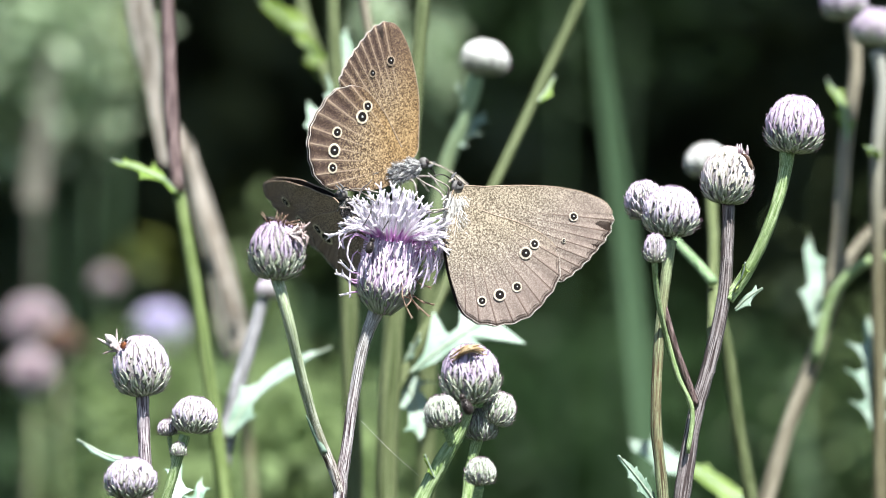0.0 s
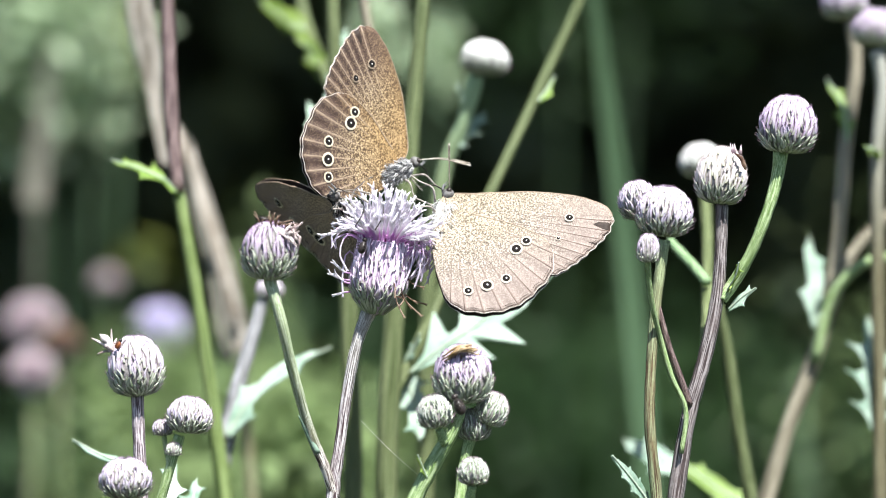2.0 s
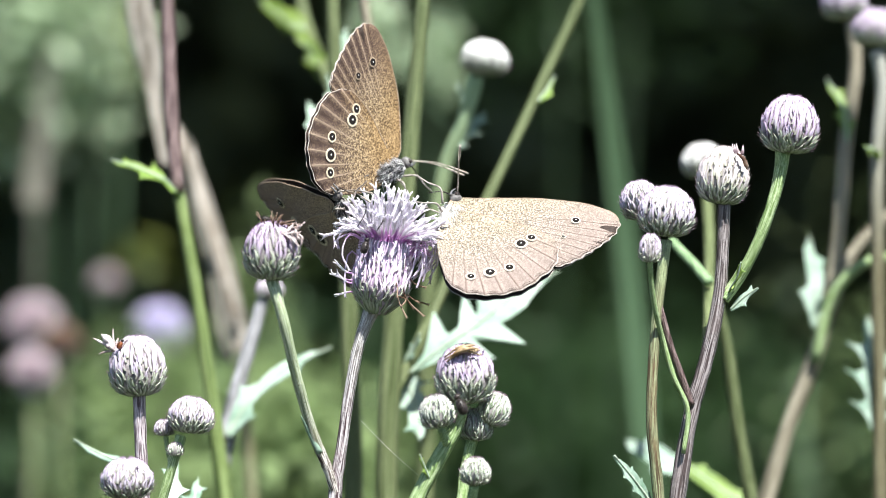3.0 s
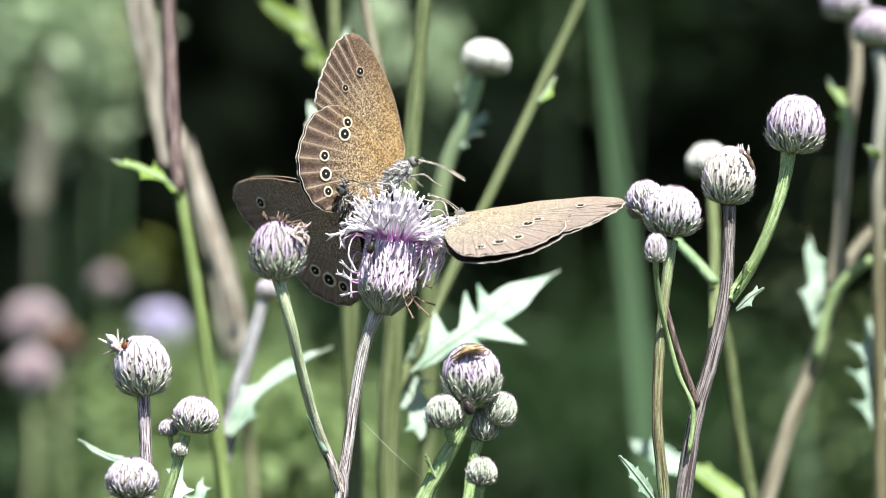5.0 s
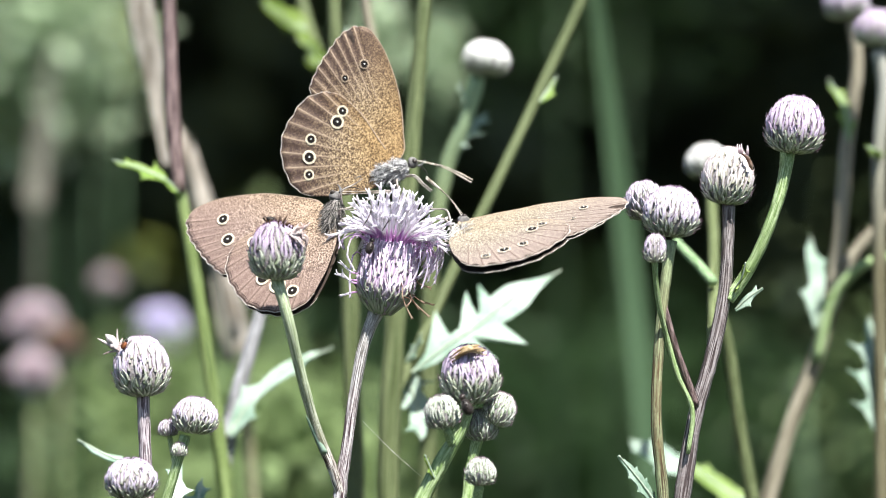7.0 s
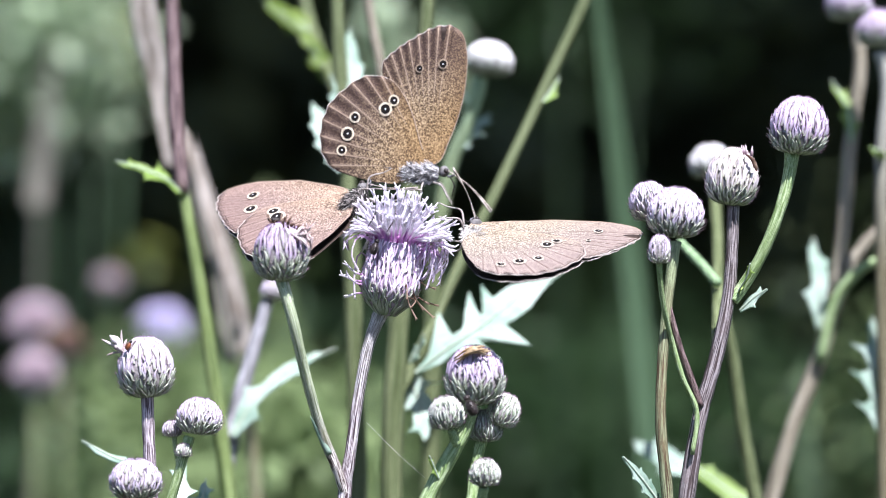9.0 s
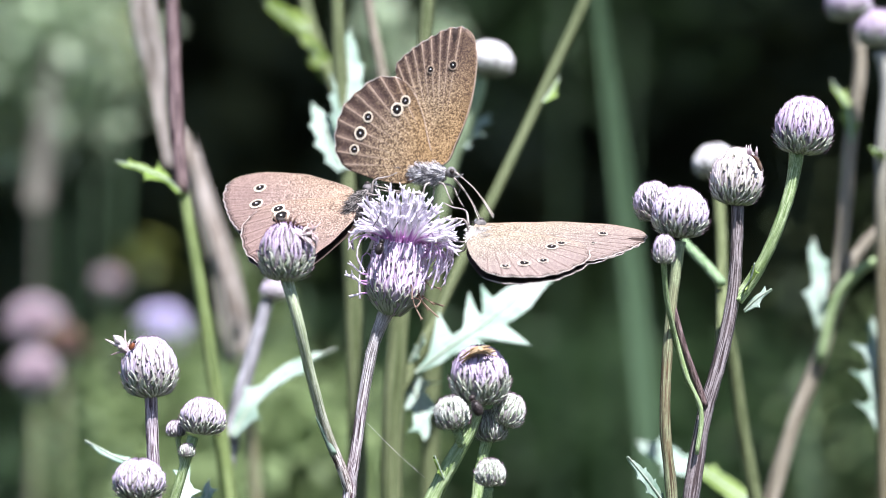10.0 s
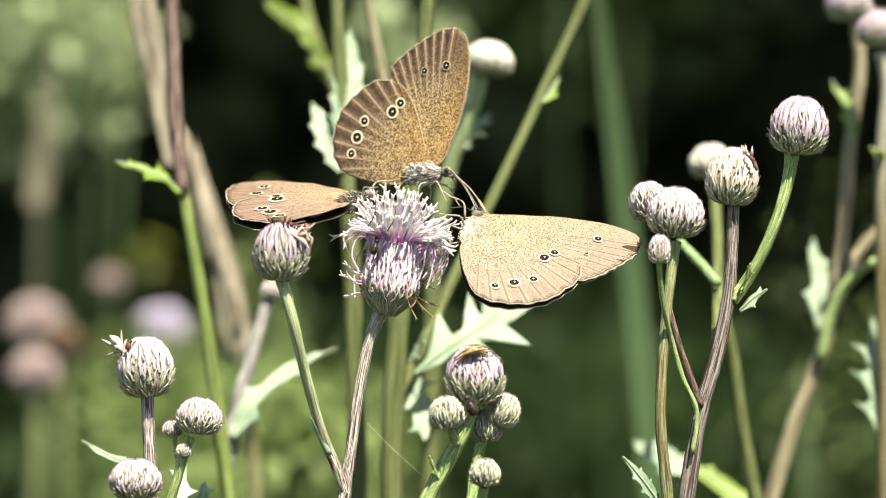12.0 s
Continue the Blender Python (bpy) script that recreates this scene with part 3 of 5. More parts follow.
def weed_clump(centre, spread, count, size, material, label, seed, stalks=4, kind_name="weed"):
    """Leafy weed: a few stalks from the ground and a cloud of leaves round their tops."""
    rng = random.Random(seed)
    c, s = Vector(centre), Vector(spread)
    t = thing(kind_name, (c.x, c.y, 0), label, "weed", "weeds behind the thistles")
    bm = bmesh.new()
    for k in range(stalks):
        p = c + Vector((rng.uniform(-.7, .7) * s.x, rng.uniform(-.6, .6) * s.y, rng.uniform(-.2, .7) * s.z))
        sweep(bm, glide([(c.x + rng.uniform(-10, 10), c.y + rng.uniform(-10, 10), -5), (p.x * .5 + c.x * .5, p.y, p.z * .55), tuple(p)], 5), (1.0, 0.5), 6)
    part("stalk", bm, BLADE, t, kind="stuff")

    def place(r):
        v = Vector((1, 1, 1))
        while v.length > 1.2:
            v = Vector((r.gauss(0, .45), r.gauss(0, .45), r.gauss(0, .45)))
        return (c.x + v.x * s.x, c.y + v.y * s.y, c.z + v.z * s.z)

    part("leaves", leaf_cloud(rng, count, place, size), material, t, kind="stuff")
    return t


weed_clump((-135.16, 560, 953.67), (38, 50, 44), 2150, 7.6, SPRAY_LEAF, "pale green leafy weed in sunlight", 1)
weed_clump((-123.50, 600, 961.09), (24, 50, 30), 900, 7, YELLOW_LEAF, "yellowish green leafy weed in sunlight", 2)
weed_clump((40.14, 850, 974.88), (80, 60, 48), 480, 5.5, SHADE_LEAF, "dark green leafy weed, half shade put into its leaf colour", 10, 2)
weed_clump((-20.53, 520, 944.01), (10, 20, 14), 70, 8, SPRAY_LEAF, "grey-green leafy weed in half shade", 11, 1)
weed_clump((-100.17, 620, 877.35), (8, 20, 9), 22, 7, YELLOW_LEAF, "yellowing leafy weed, far out of focus", 12, 1)
weed_clump((-66.0, 420, 814.0), (34, 50, 24), 1200, 5.0, WEED_LEAF, "bright green leafy weed in sunlight", 3)
weed_clump((-125.0, 520, 808.0), (40, 50, 30), 900, 5, SHADE_LEAF, "dark green leafy weed, half shade put into its leaf colour", 14)
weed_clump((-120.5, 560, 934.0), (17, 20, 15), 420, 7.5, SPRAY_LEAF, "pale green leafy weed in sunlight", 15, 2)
weed_clump((-50.47, 450, 819.08), (46, 40, 28), 2200, 6.0, WEED_LEAF, "yellowish green leafy weed in sunlight", 4)
weed_clump((30.36, 1050, 796.0), (200, 110, 74), 3600, 9.5, SHADE_LEAF, "dark green leafy weed, half shade put into its leaf colour", 9)
weed_clump((-59.46, 620, 857.47), (20, 30, 40), 103, 8.1, WEED_LEAF, "half-lit green leafy weed", 5)
weed_clump((-71.45, 430, 839.24), (36, 40, 24), 420, 6.5, WEED_LEAF, "bright green leafy weed in sunlight", 6)
weed_clump((-1.61, 560, 939.69), (8, 20, 14), 130, 8.1, SPRAY_LEAF, "grey-green leafy weed in half shade", 7, 1)
weed_clump((-33.0, 300, 829.0), (15, 20, 15), 420, 7, WEED_LEAF, "bright yellowish green leafy weed in sunlight", 13)
weed_clump((120.37, 480, 847.01), (34, 40, 50), 260, 3.3, WEED_LEAF, "green leafy weed, far out of focus", 8, 2)

# ---- the swaying thistles in the foreground ----
SWAYING = []


def plant(name, foot, label, sways=True, group="thistles", category="thistle"):
    t = thing(name, foot, label, category, group)
    if sways:
        SWAYING.append(t)
    return t


def open_shape(m, ang, R, H, push=0.0):
    """The open head's sheath: a tall cup, widest a little above its foot, a little narrower at the rim."""
    r = R * (math.sin(min(1.0, m * 2.0 + 0.13) * math.pi / 2) ** 0.85) * (1.0 - 0.26 * max(0, m - 0.35)) + push
    return Vector((r * math.cos(ang), r * math.sin(ang), H * m + push * 0.2))


def open_head(parent, centre, R, H, axis, seed):
    """A thistle head in flower: a cup of bracts with a brush of slender florets."""
    rng = random.Random(seed)
    place = Matrix.Translation(centre) @ turn_to(axis)
    turn = place.to_3x3()
    bm = egg(R, H, open_shape)
    bm.transform(place)
    core = part("flower_head", bm, FLOWER_CORE, parent, "open flower head with lilac florets")
    sheath(core, place, rng, R, H, 380, 0.0, 0.80, 0.21, R * 0.056, R * 0.06, (BRACT_FLOWER, BRACT_FOOT), 0.27, open_shape, 190)

    def floret(points, r, lobes, q, material, name="floret"):
        """One floret: a slender tube that ends in narrow lobes."""
        bm, path = bmesh.new(), glide(points, 3)
        sweep(bm, path, (r * 0.9, r * 0.8, r, r * 1.2), 5, cap=False)
        uvl = bm.loops.layers.uv.verify()
        e, d = path[-1], (path[-1] - path[-2]).normalized()
        a0 = d.cross(Vector((0.3, 1, 0.2))).normalized()
        b0 = d.cross(a0)
        old = len(bm.faces)
        for k in range(lobes):
            a = 6.28 * k / lobes + rng.uniform(-.5, .5)
            o = a0 * math.cos(a) + b0 * math.sin(a)
            sweep(bm, [e - d * 0.1, e + d * q * 0.6 + o * q * 0.2, e + d * q * rng.uniform(0.8, 1.1) + o * q * rng.uniform(0.2, 0.7)], (r, r * 0.75, r * 0.35), 4)
        bm.faces.ensure_lookup_table()
        for f in bm.faces[old:]:
            for lp in f.loops:
                lp[uvl].uv = (0.5, 1.0)
        bm.transform(place)
        part(name, bm, material, core)

    def facing(out):
        return max(0.0, -(turn @ out).y)                 # how far it grows on the sunny side

    def rise(h):
        return Vector((0, 0, H * h))

    def jitter(a):
        return Vector((rng.uniform(-a, a), rng.uniform(-a, a), rng.uniform(-a, a)))

    for i in range(140):                                 # the brush: tubes that rise from the rim and fan out, the outer ones most
        g = math.sqrt((i + 0.5) / 140)
        ang = i * 2.39996 + rng.uniform(-.12, .12)
        out = Vector((math.cos(ang), math.sin(ang), 0))
        tilt = math.radians(5 + (88 - 48 * facing(out)) * g ** 1.3 + rng.uniform(-11, 11))
        ln = rng.uniform(4.9, 6.2) - (0.9 + 1.4 * facing(out)) * g ** 2
        a = out * R * 0.72 * g + rise(0.72)
        b = out * (R * 0.78 * g + 0.2) + rise(1.03 - 0.05 * g)
        way = out * math.sin(tilt) + Vector((0, 0, math.cos(tilt)))
        c = b + (way + jitter(.14)) * ln * 0.55
        e = c + (way + Vector((0, 0, 0.12 - 0.75 * g * g * (1 - facing(out)))) + jitter(.3)) * ln * 0.45
        floret([a, b, c, e], 0.22, 2, rng.uniform(0.7, 1.4), FLORET)
    for i in range(20):                                  # short deep-coloured tubes that show between the rim and the brush
        ang = i * 2.39996 * 1.0
        out = Vector((math.cos(ang), math.sin(ang), 0))
        p = out * R * 0.76 + rise(rng.uniform(0.76, 0.84))
        floret([p, p + out * 0.1 + rise(0.16), p + out * rng.uniform(0.2, 0.7) + rise(rng.uniform(0.18, 0.27)) + jitter(0.3)], 0.16, 1, 0.4, FLORET_MAGENTA)
    for i in range(32):                                  # long loose florets that curl out over the rim at both sides
        ang = i * 2.39996
        out = Vector((math.cos(ang), math.sin(ang), 0))
        if facing(out) > 0.35:
            continue
        p = out * R * 0.78 + rise(rng.uniform(0.85, 1.0))
        reach, drop = rng.uniform(2.6, 4.8), rng.uniform(-0.6, 2.6)
        side = Vector((-out.y, out.x, 0)) * rng.uniform(-1.4, 1.4)
        floret([p, p + out * reach * 0.6 + Vector((0, 0, 0.9)), p + out * reach + side - Vector((0, 0, drop * 0.6)), p + out * reach * 0.95 + side * 1.6 - Vector((0, 0, drop))], 0.14, 2, rng.uniform(0.5, 1.0), FLORET_DEEP)
    for i in range(21):                                  # a drape of older florets that hangs down one side, a few opposite
        east = i < 19
        ang = (-0.2 if east else 3.3) + rng.uniform(-0.55, 0.5)
        out = turn.inverted() @ Vector((math.cos(ang), math.sin(ang), 0))
        p = out * R * 0.88 + rise(rng.uniform(0.70, 1.0))
        reach, drop = rng.uniform(1.6, 4.6) if east else rng.uniform(1.6, 3.6), rng.uniform(1.5, 5.5)
        side = Vector((-out.y, out.x, 0)) * rng.uniform(-1.2, 1.2)
        floret([p, p + out * reach * 0.7 + Vector((0, 0, 0.9)), p + out * reach + side * 0.6 - Vector((0, 0, drop * 0.5)), p + out * reach * rng.uniform(0.6, 1.0) + side - Vector((0, 0, drop))], 0.14, 2, rng.uniform(0.5, 1.0), FLORET_DEEP)
    for h, dx, dz in ((0.44, 3.2, 0.9), (0.40, 2.4, 1.3), (0.30, 2.2, -0.4), (0.52, 2.8, 1.5)):
        p = turn.inverted() @ Vector((-R * 0.9, -0.8, 0)) + rise(h)            # stray florets low on the shaded side
        floret([p, p + turn.inverted() @ Vector((-dx * 0.5, -0.4, dz * 0.2)), p + turn.inverted() @ Vector((-dx, -0.6, dz))], 0.17, 2, 0.8, FLORET)
    for i in range(8):                                   # withered ones at one side
        ang = rng.uniform(-1.0, 0.2)
        out = turn.inverted() @ Vector((math.cos(ang), math.sin(ang), 0))
        p = out * R * 0.97 + rise(rng.uniform(0.2, 0.5))
        way = (out + Vector((0, 0, rng.uniform(-1.6, -0.4)))).normalized() * rng.uniform(2.4, 4.2)
        floret([p, p + way * 0.5 + jitter(0.3), p + way + jitter(0.9)], 0.11, 2, 0.5, FLORET_DRY, "withered_floret")
    for x, z in ((-1.6, 0.0), (-4.6, 0.6)):              # dark withered styles in the brush
        e = turn.inverted() @ Vector((x, -5.6, 0)) + rise(1.06) + Vector((0, 0, z))
        bm = sweep(bmesh.new(), glide([e, e + Vector((0.5, -0.7, 2.2)), e + Vector((1.5, 0.2, 4.4))], 4), (0.07, 0.09, 0.05), 5)
        bm.transform(place)
        part("withered_style", bm, DARK, core)
    return core


def flowering_thistle():
    foot = (-13.94, 0, 789.99)
    t = plant("thistle", (foot[0], 0, 0), "creeping thistle with one open lilac head and a bud")
    fork = (-15.39, 0, 844.55)
    stem(t, [(foot[0], 0, -5), (foot[0], 0, 500), (-14.62, 0, 819.74), fork, (-14.62, 0, 849.49), (-13.26, 0, 858.84), (-11.39, 0, 867.34), (-9.86, 0, 871.16)], (2.6, 2.3, 1.2, 1.05, 0.92, 0.88, 0.95, 1.25), STEM_PURPLE, hairs=60, seed=1)
    stem(t, [(-15.13, 0, 842.68), (-16.46, -1, 846.83), (-18.29, -2, 851.30), (-20.87, -7, 860.80), (-23.15, -12, 871.37), (-24.40, -12, 875.77)], (0.85, 0.80, 0.80, 0.95), STEM_YOUNG, "branch", hairs=50, seed=3)
    stem(t, [(-17.69, -2, 849.61), (-19.26, -3, 852.62), (-20.37, -5, 855.26)], (0.55, 0.3, 0.08), LEAF_PALE, "bract_leaf", ridges=0.0, seed=4)
    open_head(t, (-9.30, 0, 870.0), 4.25, 12.2, (0.15, -0.08, 1), 5)
    bud(t, (-24.40, -12, 879.75), 4.3, 8.6, (0.06, -0.1, 1), BRACT_PURPLE, 6, 190, 14, FLORET_DRY, 0.4, "half-faded bud with purple bracts")
    bm = bmesh.new()
    rng = random.Random(8)
    pale = bmesh.new()
    o = Vector((-23.52, -13, 883.06))
    for k in range(16):
        a = rng.uniform(0.2, 2.9)
        e = o + Vector((math.cos(a) * rng.uniform(1.5, 4), rng.uniform(-1.5, 1), 0.3 + math.sin(a) * rng.uniform(0.2, 1.6)))
        sweep(bm, glide([o + Vector((rng.uniform(-1.5, 1.5), 0, -0.6)), o.lerp(e, .5) + Vector((0, -.3, .3)), e], 3), (0.15, 0.06), 5)
    part("withered_tuft", bm, FLORET_DRY, t, "dark withered florets", kind="stuff")
    o = Vector((-21.49, -14, 882.40))
    for k in range(26):                                  # a pale withered tuft that has slumped over one side
        e = o + Vector((rng.uniform(-1.2, 2.2), rng.uniform(-1.6, 1.0), rng.uniform(-3.4, 1.6)))
        b = o + Vector((rng.uniform(-1.6, 0.6), rng.uniform(-0.8, 0.8), rng.uniform(-0.6, 0.8)))
        sweep(pale, glide([b, b.lerp(e, .5) + Vector((rng.uniform(0.2, 0.9), -.4, rng.uniform(-.3, .5))), e], 4), (0.10, 0.15, 0.05), 5)
    part("withered_tuft", pale, PAPERY, t, "pale withered florets slumped to one side", kind="stuff")
    return t


def branching_thistle():
    foot = (33.59, -1, 790.16)
    t = plant("thistle", (foot[0], 0, 0), "creeping thistle with pale closed buds on a branching purple stem")
    node_a, node_b = (38.00, -1, 856.16), (44.03, -1, 874.32)
    stem(t, [(foot[0], 0, -5), (foot[0], 0, 500), (34.51, 0, 832.49), (35.97, -1, 844.46), node_a, (39.96, -1, 863.12), (42.08, -1, 873.30), (42.59, -1, 880.93), (42.76, -1, 886.70)], (2.7, 2.4, 1.5, 1.3, 1.2, 1.15, 1.05, 0.92, 1.0), STEM_DARK, hairs=80, seed=21)
    stem(t, [(42.67, -1, 872.45), node_b, (46.23, -2, 877.97), (49.09, -3, 884.73), (51.04, -3, 891.91), (51.37, -3, 894.62)], (0.9, 1.0, 0.9, 0.95, 1.2), STEM_GREEN, "branch", hairs=60, seed=23)
    stem(t, [(33.82, -4, 807.56), (33.06, -4, 832.86), (32.72, -4, 842.98), (31.64, -5, 854.00), (31.98, -5, 864.94), (32.99, -5, 875.03), (33.83, -5, 881.35)], (1.1, 0.95, 0.9, 0.85, 0.8, 0.8, 0.95), STEM_MIXED, "branch", hairs=40, seed=24)
    stem(t, [(36.5, -3, 849.5), (37.1, -3, 856.2), (35.1, -4, 860.7), (33.3, -5, 866.6), (32.0, -8, 871.05), (31.10, -11, 876.76), (30.95, -12, 878.84)], (0.35, 0.42, 0.4, 0.4, 0.42, 0.5), STEM_GREEN, "branch", hairs=20, seed=25)
    stem(t, [(32.82, -5, 871.67), (34.57, -4, 865.58), (36.33, -3, 860.82), (37.76, -2, 856.72)], (0.5, 0.5, 0.55, 0.6), STEM_BROWN, "branch", seed=26)
    bud(t, (52.47, -3, 898.50), 4.6, 8.6, (0.12, -0.05, 1), BRACT_LILAC, 27, 210)
    bud(t, (42.67, -1, 890.94), 4.1, 8.6, (0.16, 0, 1), BRACT_MILKY, 28, 190, foot=0.3)
    teeth(t, (44.1, -2.2, 894.6), 9, 29)
    curl = glide([(44.5, -4.2, 894.2), (45.3, -4.6, 893.5), (45.8, -4.4, 892.4), (46.0, -4.2, 891.8)], 4)
    part("withered_floret", sweep(bmesh.new(), curl, (0.10, 0.30, 0.32, 0.10), 6), FLORET_DRY, t, "dark brown withered floret")
    bud(t, (33.92, -5, 885.55), 4.5, 7.4, (0.1, -0.1, 1), BRACT_WHITE, 29, 200)
    bud(t, (30.44, 3, 887.35), 3.2, 5.8, (-0.2, 0, 1), BRACT_WHITE, 30, 130)
    bud(t, (31.03, -12, 880.08), 1.6, 4.2, (0.05, 0, 1), BRACT_WHITE, 31, 60)
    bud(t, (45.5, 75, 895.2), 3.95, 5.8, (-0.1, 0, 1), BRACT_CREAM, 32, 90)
    stem(t, [(41.60, 12, 864.42), (43.5, 36, 874.5), (45.3, 60, 884.0), (46.0, 75, 892.4)], (1.2, 1.0, 0.95, 0.95), STEM_OLIVE, "branch", seed=33)
    stem(t, [(42.94, 30, 874.70), (40.82, 34, 877.56), (38.66, 38, 880.09), (37.71, 40, 881.46)], (0.9, 0.85, 0.8, 0.6), STEM_PALE, "branch", seed=39)
    thistle_leaf(t, [(43.86, 0, 870.90), (45.64, -1, 872.62), (47.75, -2, 874.16)], 1.5, 1, LEAF_PALE, seed=34)
    thistle_leaf(t, [(43.52, -2, 873.73), (44.52, -4, 875.87), (44.94, -5, 877.98)], 0.9, 2, LEAF_GREEN, seed=35)
    thistle_leaf(t, [(31.77, -3, 841.89), (29.06, -6, 845.65), (25.88, -9, 849.53)], 1.5, 4, LEAF_PALE, seed=36, face=(0.4, -0.8, 0.5), spine=0.9, deep=0.3)
    thistle_leaf(t, [(42.34, 80, 841.11), (37.94, 82, 843.74), (32.52, 84, 846.59)], 3.4, 2, LEAF_PALE, seed=37, face=(0, -0.7, 0.7), spine=1.2, deep=0.4)
    thistle_leaf(t, [(55.05, 78, 834.47), (48.35, 80, 838.55), (41.10, 82, 843.74)], 2.6, 2, LEAF_GREEN, seed=38, face=(0, -0.8, 0.6), spine=1.2, deep=0.4)
    return t


def low_thistle():
    foot = (-45.03, -4, 790.70)
    t = plant("thistle", (foot[0], 0, 0), "low creeping thistle with lilac and white closed buds")
    stem(t, [(foot[0], 0, -5), (foot[0], 0, 500), (-44.19, -2, 824.21), (-44.19, -2, 841.14), (-44.62, -2, 849.61), (-44.96, -2, 858.92)], (2.4, 2.1, 1.2, 1.0, 0.95, 1.0), STEM_LILAC, hairs=40, seed=41)
    stem(t, [(-44.02, -4, 832.86), (-45.51, -8, 839.09), (-45.92, -9, 843.35)], (0.9, 0.85, 0.9), STEM_GREEN, "branch", hairs=20, seed=42)
    stem(t, [(-43.94, -3, 828.54), (-42.16, -3, 839.53), (-39.97, -4, 847.20), (-38.45, -4, 852.26)], (0.9, 0.8, 0.75, 0.85), STEM_GREEN, "branch", hairs=30, seed=43)
    stem(t, [(-39.88, -3, 847.55), (-40.72, -2, 850.45), (-40.98, -2, 852.32)], (0.5, 0.4, 0.4), STEM_GREEN, "branch", seed=44)
    bud(t, (-45.13, -2, 862.47), 4.5, 9.0, (-0.05, 0, 1), BRACT_WHITE, 45, 190, foot=0.34)
    bud(t, (-46.00, -9, 846.19), 4.1, 5.9, (0, -0.1, 1), BRACT_WHITE, 46, 160, foot=0.3)
    bud(t, (-36.94, -4, 855.21), 3.6, 5.4, (0.15, 0, 1), BRACT_WHITE, 47, 150, foot=0.36)
    bud(t, (-39.22, -5, 850.21), 1.1, 2.0, (0.1, 0, 1), BRACT_GREEN, 48, 40)
    bud(t, (-41.15, -2, 853.25), 1.5, 2.4, (0, 0, 1), BRACT_WHITE, 49, 50)
    bm = bmesh.new()
    rng = random.Random(50)
    o = Vector((-48.25, -3, 864.71))
    for dx, dz, fat in ((-34, -20, 0.20), (-22, -26, 0.55), (-4, -34, 0.14), (-14, -12, 0.5), (3, -20, 0.2), (-26, 4, 0.14)):
        e = o + Vector((dx * .1, rng.uniform(-.5, .5), -dz * .1))
        sweep(bm, glide([o, o.lerp(e, .5) + Vector((rng.uniform(-.5, .5), 0, rng.uniform(-.1, .4))), e], 4), (0.1, fat, fat * 1.2, 0.06), 6)
    part("withered_tuft", bm, PAPERY, t, "curled pale withered florets", kind="stuff")
    thistle_leaf(t, [(-45.95, 18, 845.76), (-51.07, 19, 847.28), (-57.30, 22, 850.11)], 1.3, 1, LEAF_PALE, seed=51, face=(0.1, -0.5, 0.85), spine=0.2)
    thistle_leaf(t, [(-41.63, 6, 840.52), (-40.91, 10, 843.68), (-40.36, 14, 847.33)], 2.0, 1, LEAF_PALE, seed=52, face=(0.1, -0.9, 0.4))
    thistle_leaf(t, [(-39.51, 12, 838.32), (-38.53, 20, 840.32), (-38.07, 26, 843.89)], 2.2, 3, LEAF_PALE, seed=53, face=(0.1, -0.9, 0.4))
    return t


def clustered_thistle():
    foot = (-2.02, -5, 790.88)
    t = plant("thistle", (foot[0], 0, 0), "creeping thistle with a cluster of small spiny buds")
    stem(t, [(foot[0], 0, -5), (foot[0], 0, 500), (-5.76, -9, 833.33), (-3.01, -9, 843.35), (0.08, -9, 849.19), (2.84, -9, 854.04), (3.84, -9, 857.13)], (2.4, 2.1, 1.35, 1.25, 1.2, 1.0, 0.9), STEM_GREEN, hairs=50, seed=61)
    stem(t, [(1.34, -7, 828.95), (3.35, -7, 841.53), (4.54, -6, 849.85), (5.38, -6, 852.79)], (1.0, 0.95, 0.85, 0.9), STEM_GREEN, "branch", hairs=30, seed=62)
    stem(t, [(1.33, -10, 851.34), (0.50, -11, 853.48)], (0.7, 0.6), STEM_GREEN, "branch", seed=63)
    stem(t, [(4.81, -12, 842.74), (5.30, -13, 845.30)], (0.8, 0.7), STEM_GREEN, "branch", seed=64)
    stem(t, [(5.11, -7, 852.00), (7.04, -7, 853.93)], (0.7, 0.7), STEM_GREEN, "branch", seed=65)
    bud(t, (4.01, -9, 861.55), 4.7, 8.6, (0.02, -0.15, 1), BRACT_LILAC, 66, 210, foot=0.4)
    bud(t, (-0.17, -12, 856.18), 2.7, 4.8, (-0.15, -0.1, 1), BRACT_GREEN, 67, 120)
    bud(t, (8.38, -7, 856.28), 2.5, 4.9, (0.45, 0, 1), BRACT_GREEN, 68, 120)
    bud(t, (5.63, -6, 853.88), 2.6, 4.6, (0, -0.1, 1), BRACT_GREEN, 69, 110)
    bud(t, (5.47, -13, 847.45), 2.3, 4.0, (0, -0.1, 1), BRACT_GREEN, 70, 110)
    thistle_leaf(t, [(-1.33, -10, 846.34), (-2.00, -11, 848.07), (-2.66, -12, 849.80)], 0.7, 2, LEAF_GREEN, seed=71)
    bm = bmesh.new()
    o = Vector((3.98, -12.5, 864.66))
    rng = random.Random(72)
    for k in range(11):
        y, z = rng.uniform(-1.2, 1.6), rng.uniform(-0.3, 0.4)
        a = o + Vector((-2.6 + rng.uniform(-.5, .5), y + 1.5, -0.9 + z))
        b = o + Vector((rng.uniform(-.6, .6), y, 0.75 + z))
        c = o + Vector((2.0 + rng.uniform(-.8, .6), y + 0.6, 0.5 + z + rng.uniform(-.6, .5)))
        sweep(bm, glide([a, b, c], 4), (0.12, 0.26, 0.10), 5)
    part("withered_tuft", bm, AMBER, t, "amber withered florets", kind="stuff")
    return t


flowering_thistle()
